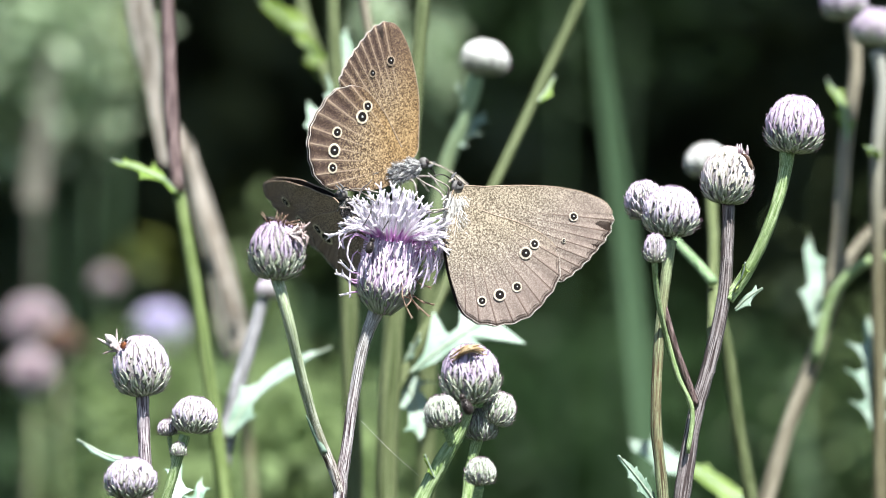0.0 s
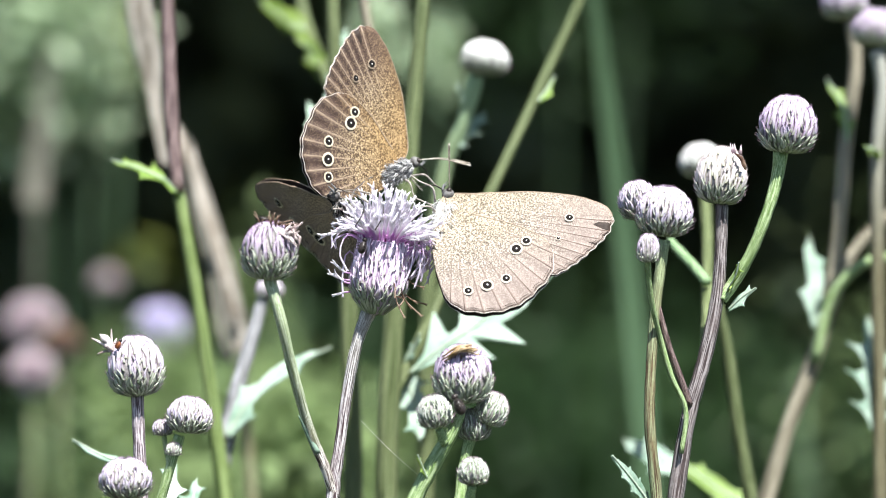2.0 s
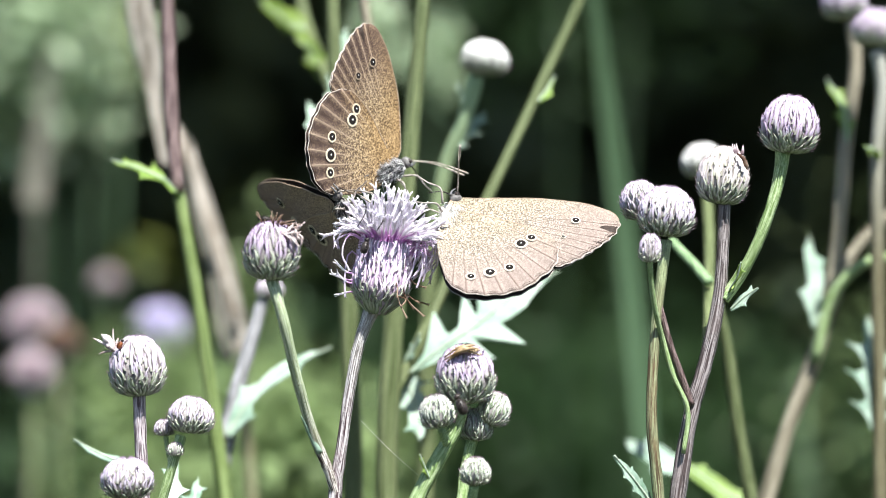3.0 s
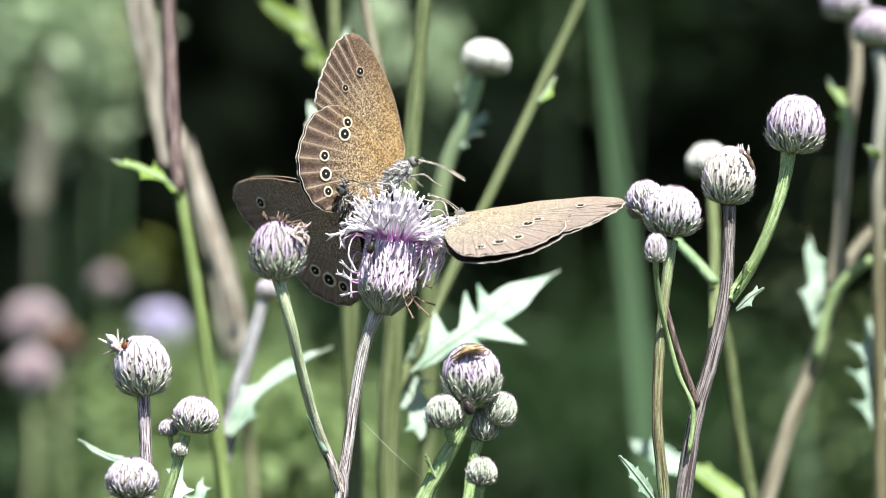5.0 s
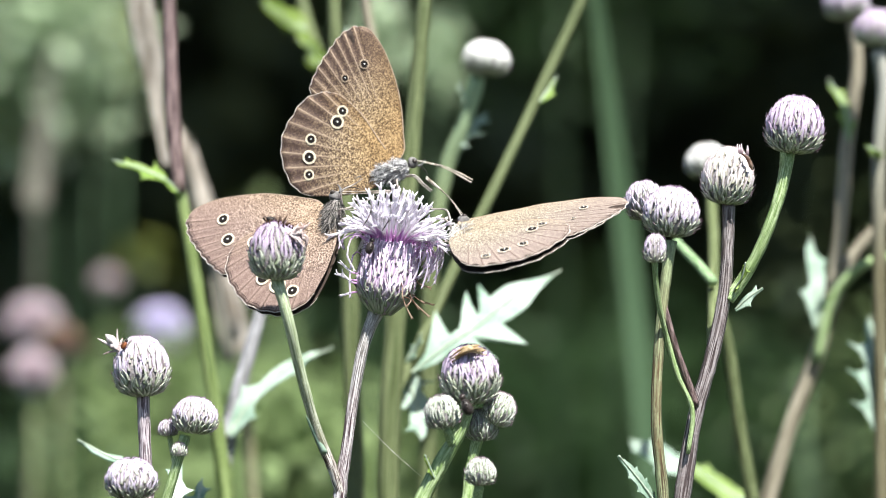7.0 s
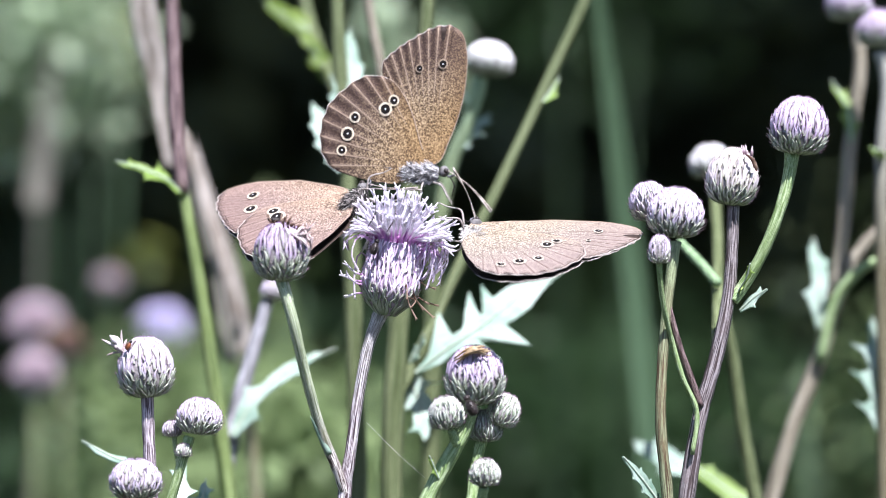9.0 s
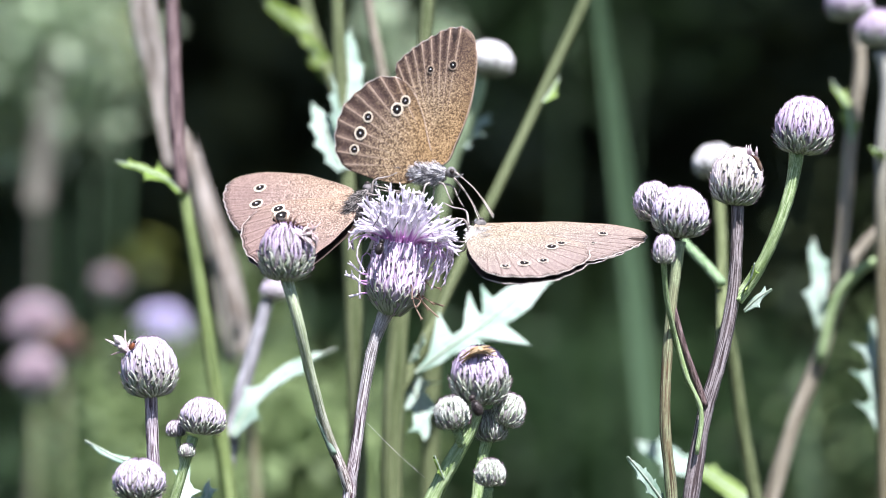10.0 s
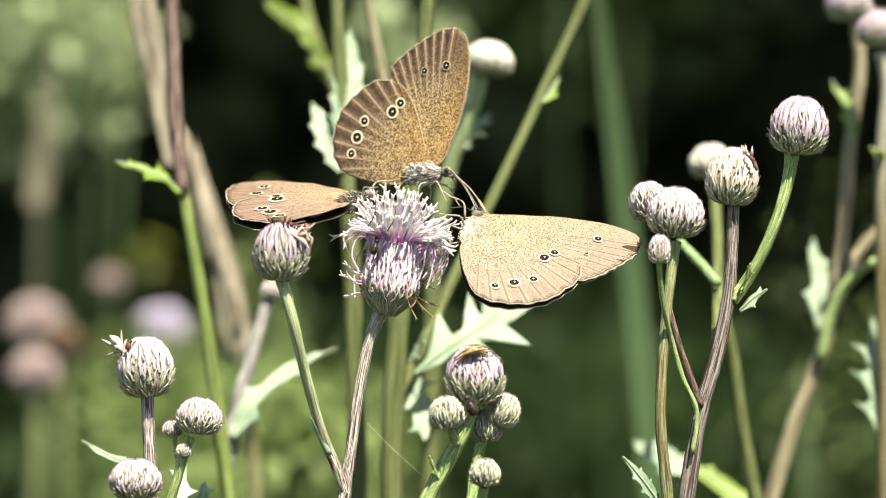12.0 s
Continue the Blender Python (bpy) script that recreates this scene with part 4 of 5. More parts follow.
branching_thistle()
low_thistle()
clustered_thistle()


def beetle(place, way, size, label, coat=None):
    """A small beetle, head first along its way."""
    o = Vector(place)
    t = thing("beetle", o, label, "beetle", "beetles on the thistles")
    m = Matrix.Translation(o) @ turn_to(way) @ Matrix.Scale(size, 4)
    bm = egg(0.85, 2.7)
    bm.transform(m)
    part("wing_case", bm, coat or DARK, t)
    bm = egg(0.55, 0.9)
    bm.transform(m @ Matrix.Translation((0, 0, 1.6)))
    part("head", bm, DARK, t)
    for k in range(6):
        s = 1 if k % 2 else -1
        p = Vector((s * 0.4, 0, 0.7 - 0.6 * (k // 2)))
        bm = sweep(bmesh.new(), glide([p, p + Vector((s * 0.8, 0.3, 0.2)), p + Vector((s * 1.2, 0.9, -0.2))], 3), (0.1, 0.06), 4)
        bm.transform(m)
        part("leg", bm, DARK, t)
    return t


BEETLES = [beetle((-25.2, -12.5, 884.3), (-1, -0.2, 0.25), 0.6, "tiny black beetle on the half-faded bud"),
           beetle((3.46, -15, 857.07), (-0.35, 0.1, 0.7), 1.0, "small dark brown beetle on the bud cluster"),
           beetle((-10.82, -6.5, 880.25), (0.3, 0.2, 1), 0.75, "tiny black beetle among the lilac florets"),
           beetle((31.53, -1.5, 887.97), (1, 0.2, 0.3), 0.6, "tiny black beetle on a pale bud"),
           beetle((-47.5, -4.6, 865.75), (0.5, -0.2, 0.8), 0.5, "tiny red-brown beetle on a pale bud", RUSTY)]


# ---- thistles and grass out of focus behind ----
def back_stem_thistle():
    foot = (-9.65, 46, 800.33)
    t = plant("thistle", (foot[0], 46, 0), "tall thick-stemmed green thistle with a slanting side branch", False)
    stem(t, [(foot[0], 46, -5), (foot[0], 46, 500), (-9.55, 46, 828.16), (-8.90, 46, 855.98), (-7.79, 46, 872.67), (-5.75, 46, 894.00), (-4.27, 46, 909.77), (-2.97, 46, 926.46), (-2.23, 46, 948.72)], (3.2, 2.9, 2.0, 1.9, 1.8, 1.6, 1.4, 1.3, 1.0), STEM_OLIVE, seed=81)
    stem(t, [(-8.53, 46, 855.52), (-5.03, 48, 862.41), (0.56, 52, 874.47), (9.06, 56, 891.90), (16.26, 60, 907.20), (22.71, 62, 921.13), (26.34, 62, 930.68)], (1.1, 1.1, 1.05, 1.0, 1.0, 1.0, 0.9), STEM_OLIVE, "branch", seed=82)
    thistle_leaf(t, [(15.95, 59, 904.78), (17.31, 60, 906.53), (18.86, 61, 909.06)], 1.5, 1, LEAF_GREEN, seed=83, face=(0, -0.7, 0.7), spine=0.6)
    thistle_leaf(t, [(-5.35, 44, 859.83), (0.36, 45, 864.23), (5.93, 47, 867.88), (11.09, 50, 871.91), (19.34, 54, 876.45)], 2.7, 1, LEAF_PALE, seed=84, face=(0, -0.88, 0.45), curl=-0.18, label="pale spiny leaf",
                 spurs={-1: ((0.22, 5.2, 0.09), (0.45, 5.6, 0.075), (0.61, 3.9, 0.065)), 1: ((0.33, 5.2, 0.09), (0.50, 6.0, 0.10))})
    thistle_leaf(t, [(-6.73, 50, 860.01), (-4.57, 49, 854.45), (-3.80, 46, 848.56)], 3.6, 3, LEAF_PALE, seed=86, face=(0, -0.8, 0.6), spine=2)
    thistle_leaf(t, [(-6.32, 47, 861.51), (-4.54, 46, 864.33), (-3.89, 45, 866.21)], 1.0, 2, LEAF_PALE, seed=87)


def far_head_thistle():
    foot = (-1.37, 78, 795.71)
    t = plant("thistle", (foot[0], 78, 0), "thistle with one white head, out of focus", False)
    stem(t, [(foot[0], 78, -5), (foot[0], 78, 500), (-2.85, 78, 854.58), (-1.86, 78, 882.06), (0.59, 78, 894.82), (4.01, 76, 903.57), (5.66, 75, 909.87)], (2.8, 2.5, 1.6, 1.5, 1.4, 1.3, 1.5), STEM_FAR, seed=91)
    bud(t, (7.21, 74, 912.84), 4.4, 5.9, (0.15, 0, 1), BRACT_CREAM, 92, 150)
    thistle_leaf(t, [(1.57, 77, 897.53), (4.51, 78, 900.90), (7.48, 80, 903.73)], 2.4, 3, LEAF_PALE, seed=93)
    thistle_leaf(t, [(4.11, 76, 904.55), (3.02, 74, 906.90), (2.33, 73, 908.31)], 1.4, 2, LEAF_PALE, seed=94)


def top_leaf_thistle():
    foot = (-16.61, 62, 798.02)
    t = plant("thistle", (foot[0], 62, 0), "leafy green thistle stem, out of focus", False)
    stem(t, [(foot[0], 62, -5), (foot[0], 62, 500), (-15.46, 62, 855.28), (-16.41, 62, 882.00), (-17.56, 62, 900.14), (-18.51, 62, 916.36), (-18.99, 62, 941.17)], (2.8, 2.5, 1.7, 1.6, 1.4, 1.3, 1.0), STEM_OLIVE, seed=101)
    stem(t, [(-17.94, 62, 903.95), (-21.6, 100.26, 912.7), (-24.98, 116.0, 920.87), (-28.05, 126.11, 933.22)], (1.0, 1.1, 1.0, 0.8), STEM_OLIVE, "branch", seed=102)
    stem(t, [(-9.13, 72, 893.69), (-11.27, 72, 910.20), (-13.01, 72, 918.94), (-14.96, 72, 934.48)], (1.0, 1.0, 0.9, 0.8), STEM_GREY, "branch", seed=103)
    thistle_leaf(t, [(-17.69, 60, 899.59), (-16.80, 62, 907.77), (-16.53, 66, 917.58)], 3.2, 5, LEAF_PALE, seed=104, face=(0.3, -0.9, 0.2), spine=0.7, deep=0.25)
    thistle_leaf(t, [(-17.50, 60, 893.41), (-20.20, 61, 899.15), (-22.89, 64, 905.00)], 2.8, 4, LEAF_PALE, seed=105, face=(0.3, -0.9, 0.2), spine=0.7, deep=0.3)
    for k, (line, wide) in enumerate((([(-24.67, 116.0, 920.35), (-30.52, 111.68, 923.18), (-33.39, 107.36, 924.94)], 3.4), ([(-24.67, 116.0, 920.35), (-27.4, 111.68, 920.59), (-29.69, 107.36, 921.95)], 2.6), ([(-21.37, 102.38, 910.77), (-24.35, 100.26, 916.26), (-26.4, 96.02, 917.63)], 2.6), ([(-21.37, 102.38, 910.77), (-22.31, 100.26, 912.7), (-24.69, 96.02, 914.09)], 2.2))):
        thistle_leaf(t, line, wide, 2, LEAF_DULL, seed=106 + k, face=(0.1, -0.8, 0.5), spine=0.6, deep=0.35)


def side_leaf_thistle():
    foot = (-35.79, 56, 798.89)
    t = plant("thistle", (foot[0], 56, 0), "green thistle stem with a spiny leaf, out of focus", False)
    stem(t, [(foot[0], 56, -5), (foot[0], 56, 500), (-36.26, 56, 836.66), (-38.90, 56, 857.43), (-41.45, 56, 874.43), (-44.00, 56, 889.06), (-46.03, 60, 902.92), (-46.64, 64, 922.24), (-47.19, 66, 936.80)], (3.0, 2.5, 1.5, 1.25, 1.15, 1.1, 1.2, 1.2, 1.1), STEM_MOSS, seed=121)
    stem(t, [(-44.11, 55, 889.52), (-45.23, 56, 900.87), (-45.96, 58, 916.10), (-46.60, 60, 935.25)], (1.2, 1.25, 1.15, 1.0), STEM_BROWN, "branch", label="brown dry stalk", seed=122)
    thistle_leaf(t, [(-43.85, 54, 888.75), (-46.15, 50, 891.49), (-50.26, 49, 893.33), (-54.54, 48, 894.61)], 2.6, 3, LEAF_GREEN, seed=123, face=(0.1, -0.6, 0.8), spine=2)
    stem(t, [(-37.15, 58, 843.14), (-35.57, 60, 852.52), (-32.83, 62, 862.92), (-30.07, 64, 872.43), (-29.31, 64, 874.35)], (1.5, 1.4, 1.2, 1.0), STEM_ASH, "branch", seed=124)
    thistle_leaf(t, [(-35.88, 56, 848.93), (-32.54, 57, 854.55), (-26.96, 59, 859.68), (-18.71, 62, 863.49)], 2.9, 2, LEAF_PALE, seed=125, face=(0, -0.6, 0.8), spine=1.2)
    bud(t, (-29.31, 64, 873.20), 2.4, 3.6, (0, 0, 1), BRACT_WHITE, 126, 60)


def edge_thistle():
    foot = (54.93, 82, 795.13)
    t = plant("thistle", (foot[0], 82, 0), "grey branching thistle with white heads, out of focus", False)
    stem(t, [(foot[0], 82, -5), (foot[0], 82, 500), (55.92, 82, 834.65), (60.37, 82, 849.47), (65.80, 82, 864.29), (68.57, 82, 880.10), (70.25, 82, 898.87), (71.93, 82, 914.68), (70.74, 82, 921.60)], (2.8, 2.5, 1.65, 1.5, 1.4, 1.3, 1.25, 1.2, 1.2), STEM_GREY, seed=131)
    stem(t, [(66.99, 82, 868.24), (70.74, 82, 878.12), (75.68, 82, 884.05), (80.62, 82, 888.00)], (1.2, 1.2, 1.1, 1.0), STEM_GREY, "branch", seed=132)
    stem(t, [(64.59, 80, 860.41), (68.30, 78, 873.23), (72.95, 76, 877.65), (79.80, 76, 879.12)], (1.0, 1.0, 0.9, 0.8), STEM_GREEN, "branch", seed=133)
    stem(t, [(75.10, 70, 816.22), (74.62, 70, 845.26), (74.33, 70, 874.29), (74.14, 70, 895.58), (74.72, 70, 911.07), (73.94, 70, 913.97)], (1.3, 1.2, 1.2, 1.2, 1.2, 1.3), STEM_EDGE, "branch", seed=134)
    stem(t, [(51.92, 60, 836.35), (49.37, 58, 849.77), (47.31, 56, 863.10), (45.73, 54, 870.69)], (1.3, 1.2, 1.1, 0.8), STEM_OLIVE, "branch", seed=135)
    bud(t, (73.65, 70, 917.65), 3.9, 6.2, (0.1, 0, 1), BRACT_LILAC, 136, 120, 16, FLORET)
    bud(t, (69.95, 82, 923.08), 4.2, 6.2, (-0.1, 0, 1), BRACT_LILAC, 137, 120, 16, FLORET_DEEP)
    thistle_leaf(t, [(64.79, 80, 866.31), (64.70, 81, 874.18), (64.04, 84, 882.28)], 3.0, 2, LEAF_PALE, seed=138, face=(0.2, -0.9, 0.3), spine=0.8)
    thistle_leaf(t, [(73.94, 70, 849.13), (73.91, 72, 859.70), (73.44, 76, 868.36)], 4.4, 4, LEAF_PALE, seed=139, face=(0.2, -0.9, 0.3))
    thistle_leaf(t, [(70.30, 80, 898.81), (69.64, 81, 904.76), (67.10, 83, 909.59)], 1.6, 2, LEAF_GREEN, seed=140, face=(0, -0.7, 0.7))
    thistle_leaf(t, [(74.33, 70, 895.10), (73.14, 66, 896.92), (71.45, 64, 897.14)], 1.2, 2, LEAF_GREEN, seed=141)


def spear_grass():
    """Blurred culms and broad blades."""
    g = thing("grass_culm", ((-37.84, 130, 788.19)[0], 130, 0), "dry straw-coloured grass culm", "grass", "grass behind the thistles")
    a = (-37.84, 130, 788.19)
    part("stalk", sweep(bmesh.new(), glide([(a[0], 130, -5), (a[0], 130, 500), (-37.84, 130, 852.32), (-39.70, 129, 866.23)], 6), (1.6, 1.3, 1.0), 8), STEM_MIXED, g, "dull green lower stalk")
    part("culm", sweep(bmesh.new(), glide([(-39.70, 129, 866.23), (-40.70, 128, 871.58), (-47.08, 125, 894.95), (-52.66, 122, 906.49), (-56.70, 120, 920.08), (-58.81, 120, 942.17)], 6), (1.3, 1.6, 1.5, 1.2), 8), DRY_STRAW, g)
    for line, w in (([(-51.08, 122, 895.94), (-53.69, 118, 910.51), (-56.50, 112, 927.88), (-57.86, 110, 942.21)], 2.6), ([(-51.99, 128, 898.22), (-55.79, 130, 914.31), (-59.61, 132, 929.43), (-62.27, 134, 944.64)], 2.2),
                    ([(-50.59, 116, 896.83), (-51.51, 112, 910.22), (-53.86, 108, 925.50), (-54.92, 106, 941.81)], 1.6), ([(-38.25, 128, 860.93), (-40.65, 124, 875.87), (-45.80, 122, 892.77), (-48.29, 120, 902.20)], 2.4),
                    ([(-41.30, 134, 858.60), (-43.59, 136, 875.79), (-48.59, 138, 895.26), (-50.59, 140, 903.99)], 2.2), ([(-36.30, 122, 859.00), (-38.69, 118, 873.81), (-43.65, 114, 890.52), (-46.32, 112, 900.87)], 1.6)):
        part("leaf_sheath", blade(bmesh.new(), line, w), FADED_STALK if w == 2.2 else DRY_STRAW, g)
    g = thing("grass_plant", ((49.03, 230, 773.73)[0], 230, 0), "broad dull green grass blade", "grass", "grass behind the thistles")
    a = (49.03, 230, 773.73)
    part("blade", blade(bmesh.new(), [(a[0], 230, -5), (a[0], 230, 500), (44.08, 230, 840.54), (39.75, 230, 882.60), (35.89, 227, 912.16), (32.05, 224, 941.47), (28.86, 221, 974.21)], 5.2), BLADE, g)
    part("midrib", sweep(bmesh.new(), glide([(a[0], 229.6, -5), (a[0], 229.6, 500), (44.05, 229.5, 840.56), (39.72, 229.5, 882.60), (35.86, 226.5, 912.14), (32.03, 223.5, 941.43)], 8), (0.5, 0.25), 6), BLADE, g)
    g = thing("grass_stalk", ((-121.25, 490, 736.14)[0], 490, 0), "pale dry grass stalk, far out of focus", "grass", "grass behind the thistles")
    a = (-121.25, 490, 736.14)
    # Shade on the lower stalk put into the shape: thin below, broad where sunlit.
    part("stalk", sweep(bmesh.new(), glide([(a[0], 490, -5), (a[0], 490, 500), (-121.59, 490, 836.62), (-120.58, 490, 898)], 6), (1.2, 0.8, 0.5), 6), FADED_STALK, g)
    part("sunlit_upper_blade", blade(bmesh.new(), [(-120.7, 490, 893), (-120.0, 490, 902), (-118.00, 488, 916.94), (-115.43, 486, 945.21)], 6.4), FADED_STALK, g)


def pink_heads():
    for k, (c, r, lab, mt) in enumerate((((-118.81, 470, 858.92), 8.6, "faded pink thistle head, far out of focus", FLORET_FADED), ((-108.76, 385, 847.94), 6.5, "pinkish thistle head, far out of focus", FLORET_FADED),
                                         ((-102.98, 400, 855.02), 5.7, "brown withered thistle head, far out of focus", FLORET_DRY), ((-110.48, 600, 869.58), 4.6, "pale thistle head, far out of focus", FLORET_FADED),
                                         ((-80.69, 450, 857.42), 8.2, "violet thistle head, far out of focus", FLORET_VIOLET))):
        t = thing("thistle", (c[0], c[1], 0), lab, "thistle", "thistles")
        stem(t, [(c[0], c[1], -5), (c[0] + 6, c[1], 500), (c[0], c[1], c[2] - r * 0.6)], (2.2, 1.4, 0.9), STEM_OLIVE, seed=150 + k)
        bud(t, (c[0], c[1], c[2] - r * .45), r * 0.6, r * 1.0, (0, 0, 1), BRACT_LILAC, 151 + k, 80, 0, None, 0.2, "sheath of bracts under the open head")
        rng = random.Random(171 + k)
        bm = bmesh.new()
        o = Vector((c[0], c[1], c[2] - r * 0.15))
        for _ in range(300):                             # a round brush of florets
            d = Vector((rng.gauss(0, 1), rng.gauss(0, 1), abs(rng.gauss(0, 1)) - 0.25)).normalized()
            sweep(bm, [o + d * r * 0.25, o + d * r * 0.7 + Vector((0, 0, r * 0.06)), o + d * r * rng.uniform(0.85, 1.05)], (0.35, 0.32, 0.4), 5)
        part("floret_brush", bm, mt, t, kind="stuff")


back_stem_thistle()
far_head_thistle()
top_leaf_thistle()
side_leaf_thistle()
edge_thistle()
spear_grass()
pink_heads()


def silk_thread():
    a, b = Vector((-12.29, 2, 854.06)), Vector((-3.51, -8, 846.45))
    t = thing("spider_thread", a, "single fine spider thread between two stems", "thread")
    part("thread", sweep(bmesh.new(), glide([a, a.lerp(b, .5) + Vector((0, 0, -.25)), b], 6), (0.02, 0.02), 4), SILK, t)


silk_thread()


# ---- the butterflies ----
# Wing outlines as (towards the tip, towards the head), in mm from the wing's root.
FORE = [(0.4, 0.6), (1.7, 2.0), (4.7, 2.7), (9.8, 3.45), (15.7, 3.3), (20.0, 2.4), (22.5, 1.1), (23.2, -0.6), (22.9, -2.2), (20.2, -6.0), (17.4, -8.7), (15.0, -10.2), (12.5, -9.6), (6.0, -4.6), (1.0, -0.8)]
FORE_WIDE = [(-1.6, 0.2), (-1.2, 2.3), (4.0, 3.1)] + FORE[3:]      # laid over the thorax
HIND = [(0.4, 0.4), (5.1, -1.0), (8.5, -1.9), (11.9, -3.4), (14.0, -5.0), (14.9, -7.5), (14.6, -10.2), (12.8, -12.8), (10.6, -15.1), (8.1, -16.3), (4.7, -16.75), (2.1, -16.3), (0.1, -14.7), (-1.1, -11.9), (-2.1, -8.1), (-2.4, -4.7), (-1.1, -1.3)]
FORE_SPOTS = [(17.0, -0.77, 0.72), (15.5, -4.3, 1.0)]
HIND_SPOTS = [(10.97, -4.93, 0.80), (9.6, -6.3, 0.98), (8.33, -11.2, 0.80), (5.7, -12.4, 0.98), (3.06, -13.35, 0.76)]


def wing_rim(outline, steps):
    pts = [Vector((a, b, 0)) for a, b in outline]
    return glide(pts + [pts[0]], steps)


def camber(a, b, amount):
    return amount * (math.sin(min(1.0, math.hypot(a, b) / 22) * math.pi) + 0.25 * math.sin(a * 0.9 + b * 1.3))


def wing_mesh(outline, margin, bow, side, ribs):
    """One wing: underside and upperside sheets, joined at the rim, ridged along its ribs, with a scalloped outer margin."""
    rim = wing_rim(outline, 16)[:-1]
    n = len(rim)
    edge, cell, ways = [], [], [0.0]
    for a, b in zip(rim, rim[1:]):
        ways.append(ways[-1] + (b - a).length)
    start, stop = ways[int(margin[0] * n)], ways[int(margin[1] * n)]
    for i, p in enumerate(rim):
        k = (ways[i] - start) / (stop - start)           # along the outer margin
        on = 0 < k < 1
        cell.append(2 * abs(k * ribs - 0.5 - round(k * ribs - 0.5)) if on else 0.45)   # 0 on a rib, 1 midway between two
        edge.append(p * (1 + (0.011 * (0.6 - 1.2 * cell[-1]) if on else 0)))
    root = Vector((edge[0] + edge[-1]) / 2)
    bm = bmesh.new()
    uvl, ribl = bm.loops.layers.uv.verify(), bm.loops.layers.uv.new("rib")
    steps = 24
    far = max(e.length for e in edge)

    def point(p, off):
        # wing space: x to the head, y outwards, z to the tip
        return Vector((p.y, side * (camber(p.x, p.y, bow) + off), p.x))

    sheets, tags = [], {}

    def vert(i, q, off):
        p = root.lerp(edge[i], q)
        v = bm.verts.new(point(p, off + 0.11 * (0.5 - cell[i]) * max(0.0, q - 0.4) / 0.6))
        tags[v] = ((math.hypot(p.x, p.y) / far, max(0.0, min(1.0, (edge_front(p.x, outline) - p.y) / 12))), (cell[i], q))
        return v

    for off in (0.03, -0.03):
        rows = [[vert(i, (k + 1) / steps, off) for i in range(n)] for k in range(steps)]
        hub = vert(0, 0.0, off)
        sheets.append(rows)
        for i in range(n):
            j = (i + 1) % n
            quads = [(hub, rows[0][i], rows[0][j])] + [(rows[k][i], rows[k + 1][i], rows[k + 1][j], rows[k][j]) for k in range(steps - 1)]
            for q in quads:
                fc = bm.faces.new(q)
                fc.material_index = 0 if off > 0 else 1
                for lp in fc.loops:
                    lp[uvl].uv, lp[ribl].uv = tags[lp.vert]
    for i in range(n):
        j = (i + 1) % n
        fc = bm.faces.new((sheets[0][-1][i], sheets[0][-1][j], sheets[1][-1][j], sheets[1][-1][i]))
        fc.material_index = 1
    bmesh.ops.recalc_face_normals(bm, faces=bm.faces)
    roots = [min(range(n), key=lambda i: abs(ways[i] - start - (stop - start) * (k + 0.5) / ribs)) for k in range(ribs)]
    return bm, edge, root, point, roots


def edge_front(a, outline):
    """How far the wing's front edge reaches to the head, at a distance from the root."""
    front = [p for p in outline[:8] if p[1] > -6 and p[0] < 23]
    return float(np.interp(a, [p[0] for p in front], [p[1] for p in front]))


def make_wing(name, outline, margin, spots, bow, side, parent, under, ribs, black, halo):
    bm, edge, root, point, tips = wing_mesh(outline, margin, bow, side, ribs)
    w = part(name, bm, [under, WING_UPPER], parent)
    n = len(edge)
    for i in tips:
        e = edge[i]
        path = [root.lerp(e, q) for q in np.linspace(0.4, 0.985, 12)]
        part("vein", sweep(bmesh.new(), [point(p, 0.03 + 0.055 * i / 11) for i, p in enumerate(path)], (0.010, 0.032, 0.055), 4), VEINS[under], w)
    on = [edge[i] for i in range(n) if margin[0] < i / n < margin[1] + 0.01]
    for path, nm, mt, r in (([p * 0.966 for p in on], "margin_line", WING_EDGE, 0.035), ([p * 0.986 for p in on], "margin_line", WING_EDGE, 0.06), ([p * 1.002 for p in on], "fringe", WING_FRINGE, 0.062)):
        part(nm, sweep(bmesh.new(), [point(p, 0.03) for p in path], (0.02, r, r, r, r, r, 0.02), 5), mt, w)
    front = [edge[i] for i in range(n) if 0.03 < i / n <= margin[0]]
    part("front_vein", sweep(bmesh.new(), [point(p, 0.02) for p in front], (0.10, 0.08, 0.05), 5), VEIN_PALE, w)

    def flat(p, off):
        return Vector((p.y, side * (camber(p.x, p.y, bow) + 0.09 + off), p.x))

    for a, b, r in spots:
        bm = bmesh.new()
        for q, m, lift, ox in ((1.0, 0, 0.11, 0), (black, 1, 0.15, 0), (0.13, 2, 0.19, 0.03)):
            c = bm.verts.new(flat(Vector((a + ox, b + ox, 0)), lift + 0.004))
            ring = [bm.verts.new(flat(Vector((a + ox + r * q * math.cos(x) * 1.0, b + ox + r * q * math.sin(x) * 0.95, 0)), lift)) for x in np.linspace(0, 2 * math.pi, 25)[:-1]]
            for i in range(24):
                bm.faces.new((c, ring[i], ring[(i + 1) % 24])).material_index = m
        part("eyespot", bm, [halo, SPOT_BLACK, SPOT_PUPIL], w, "black eyespot with a cream ring and white pupil", smooth=False)
    return w


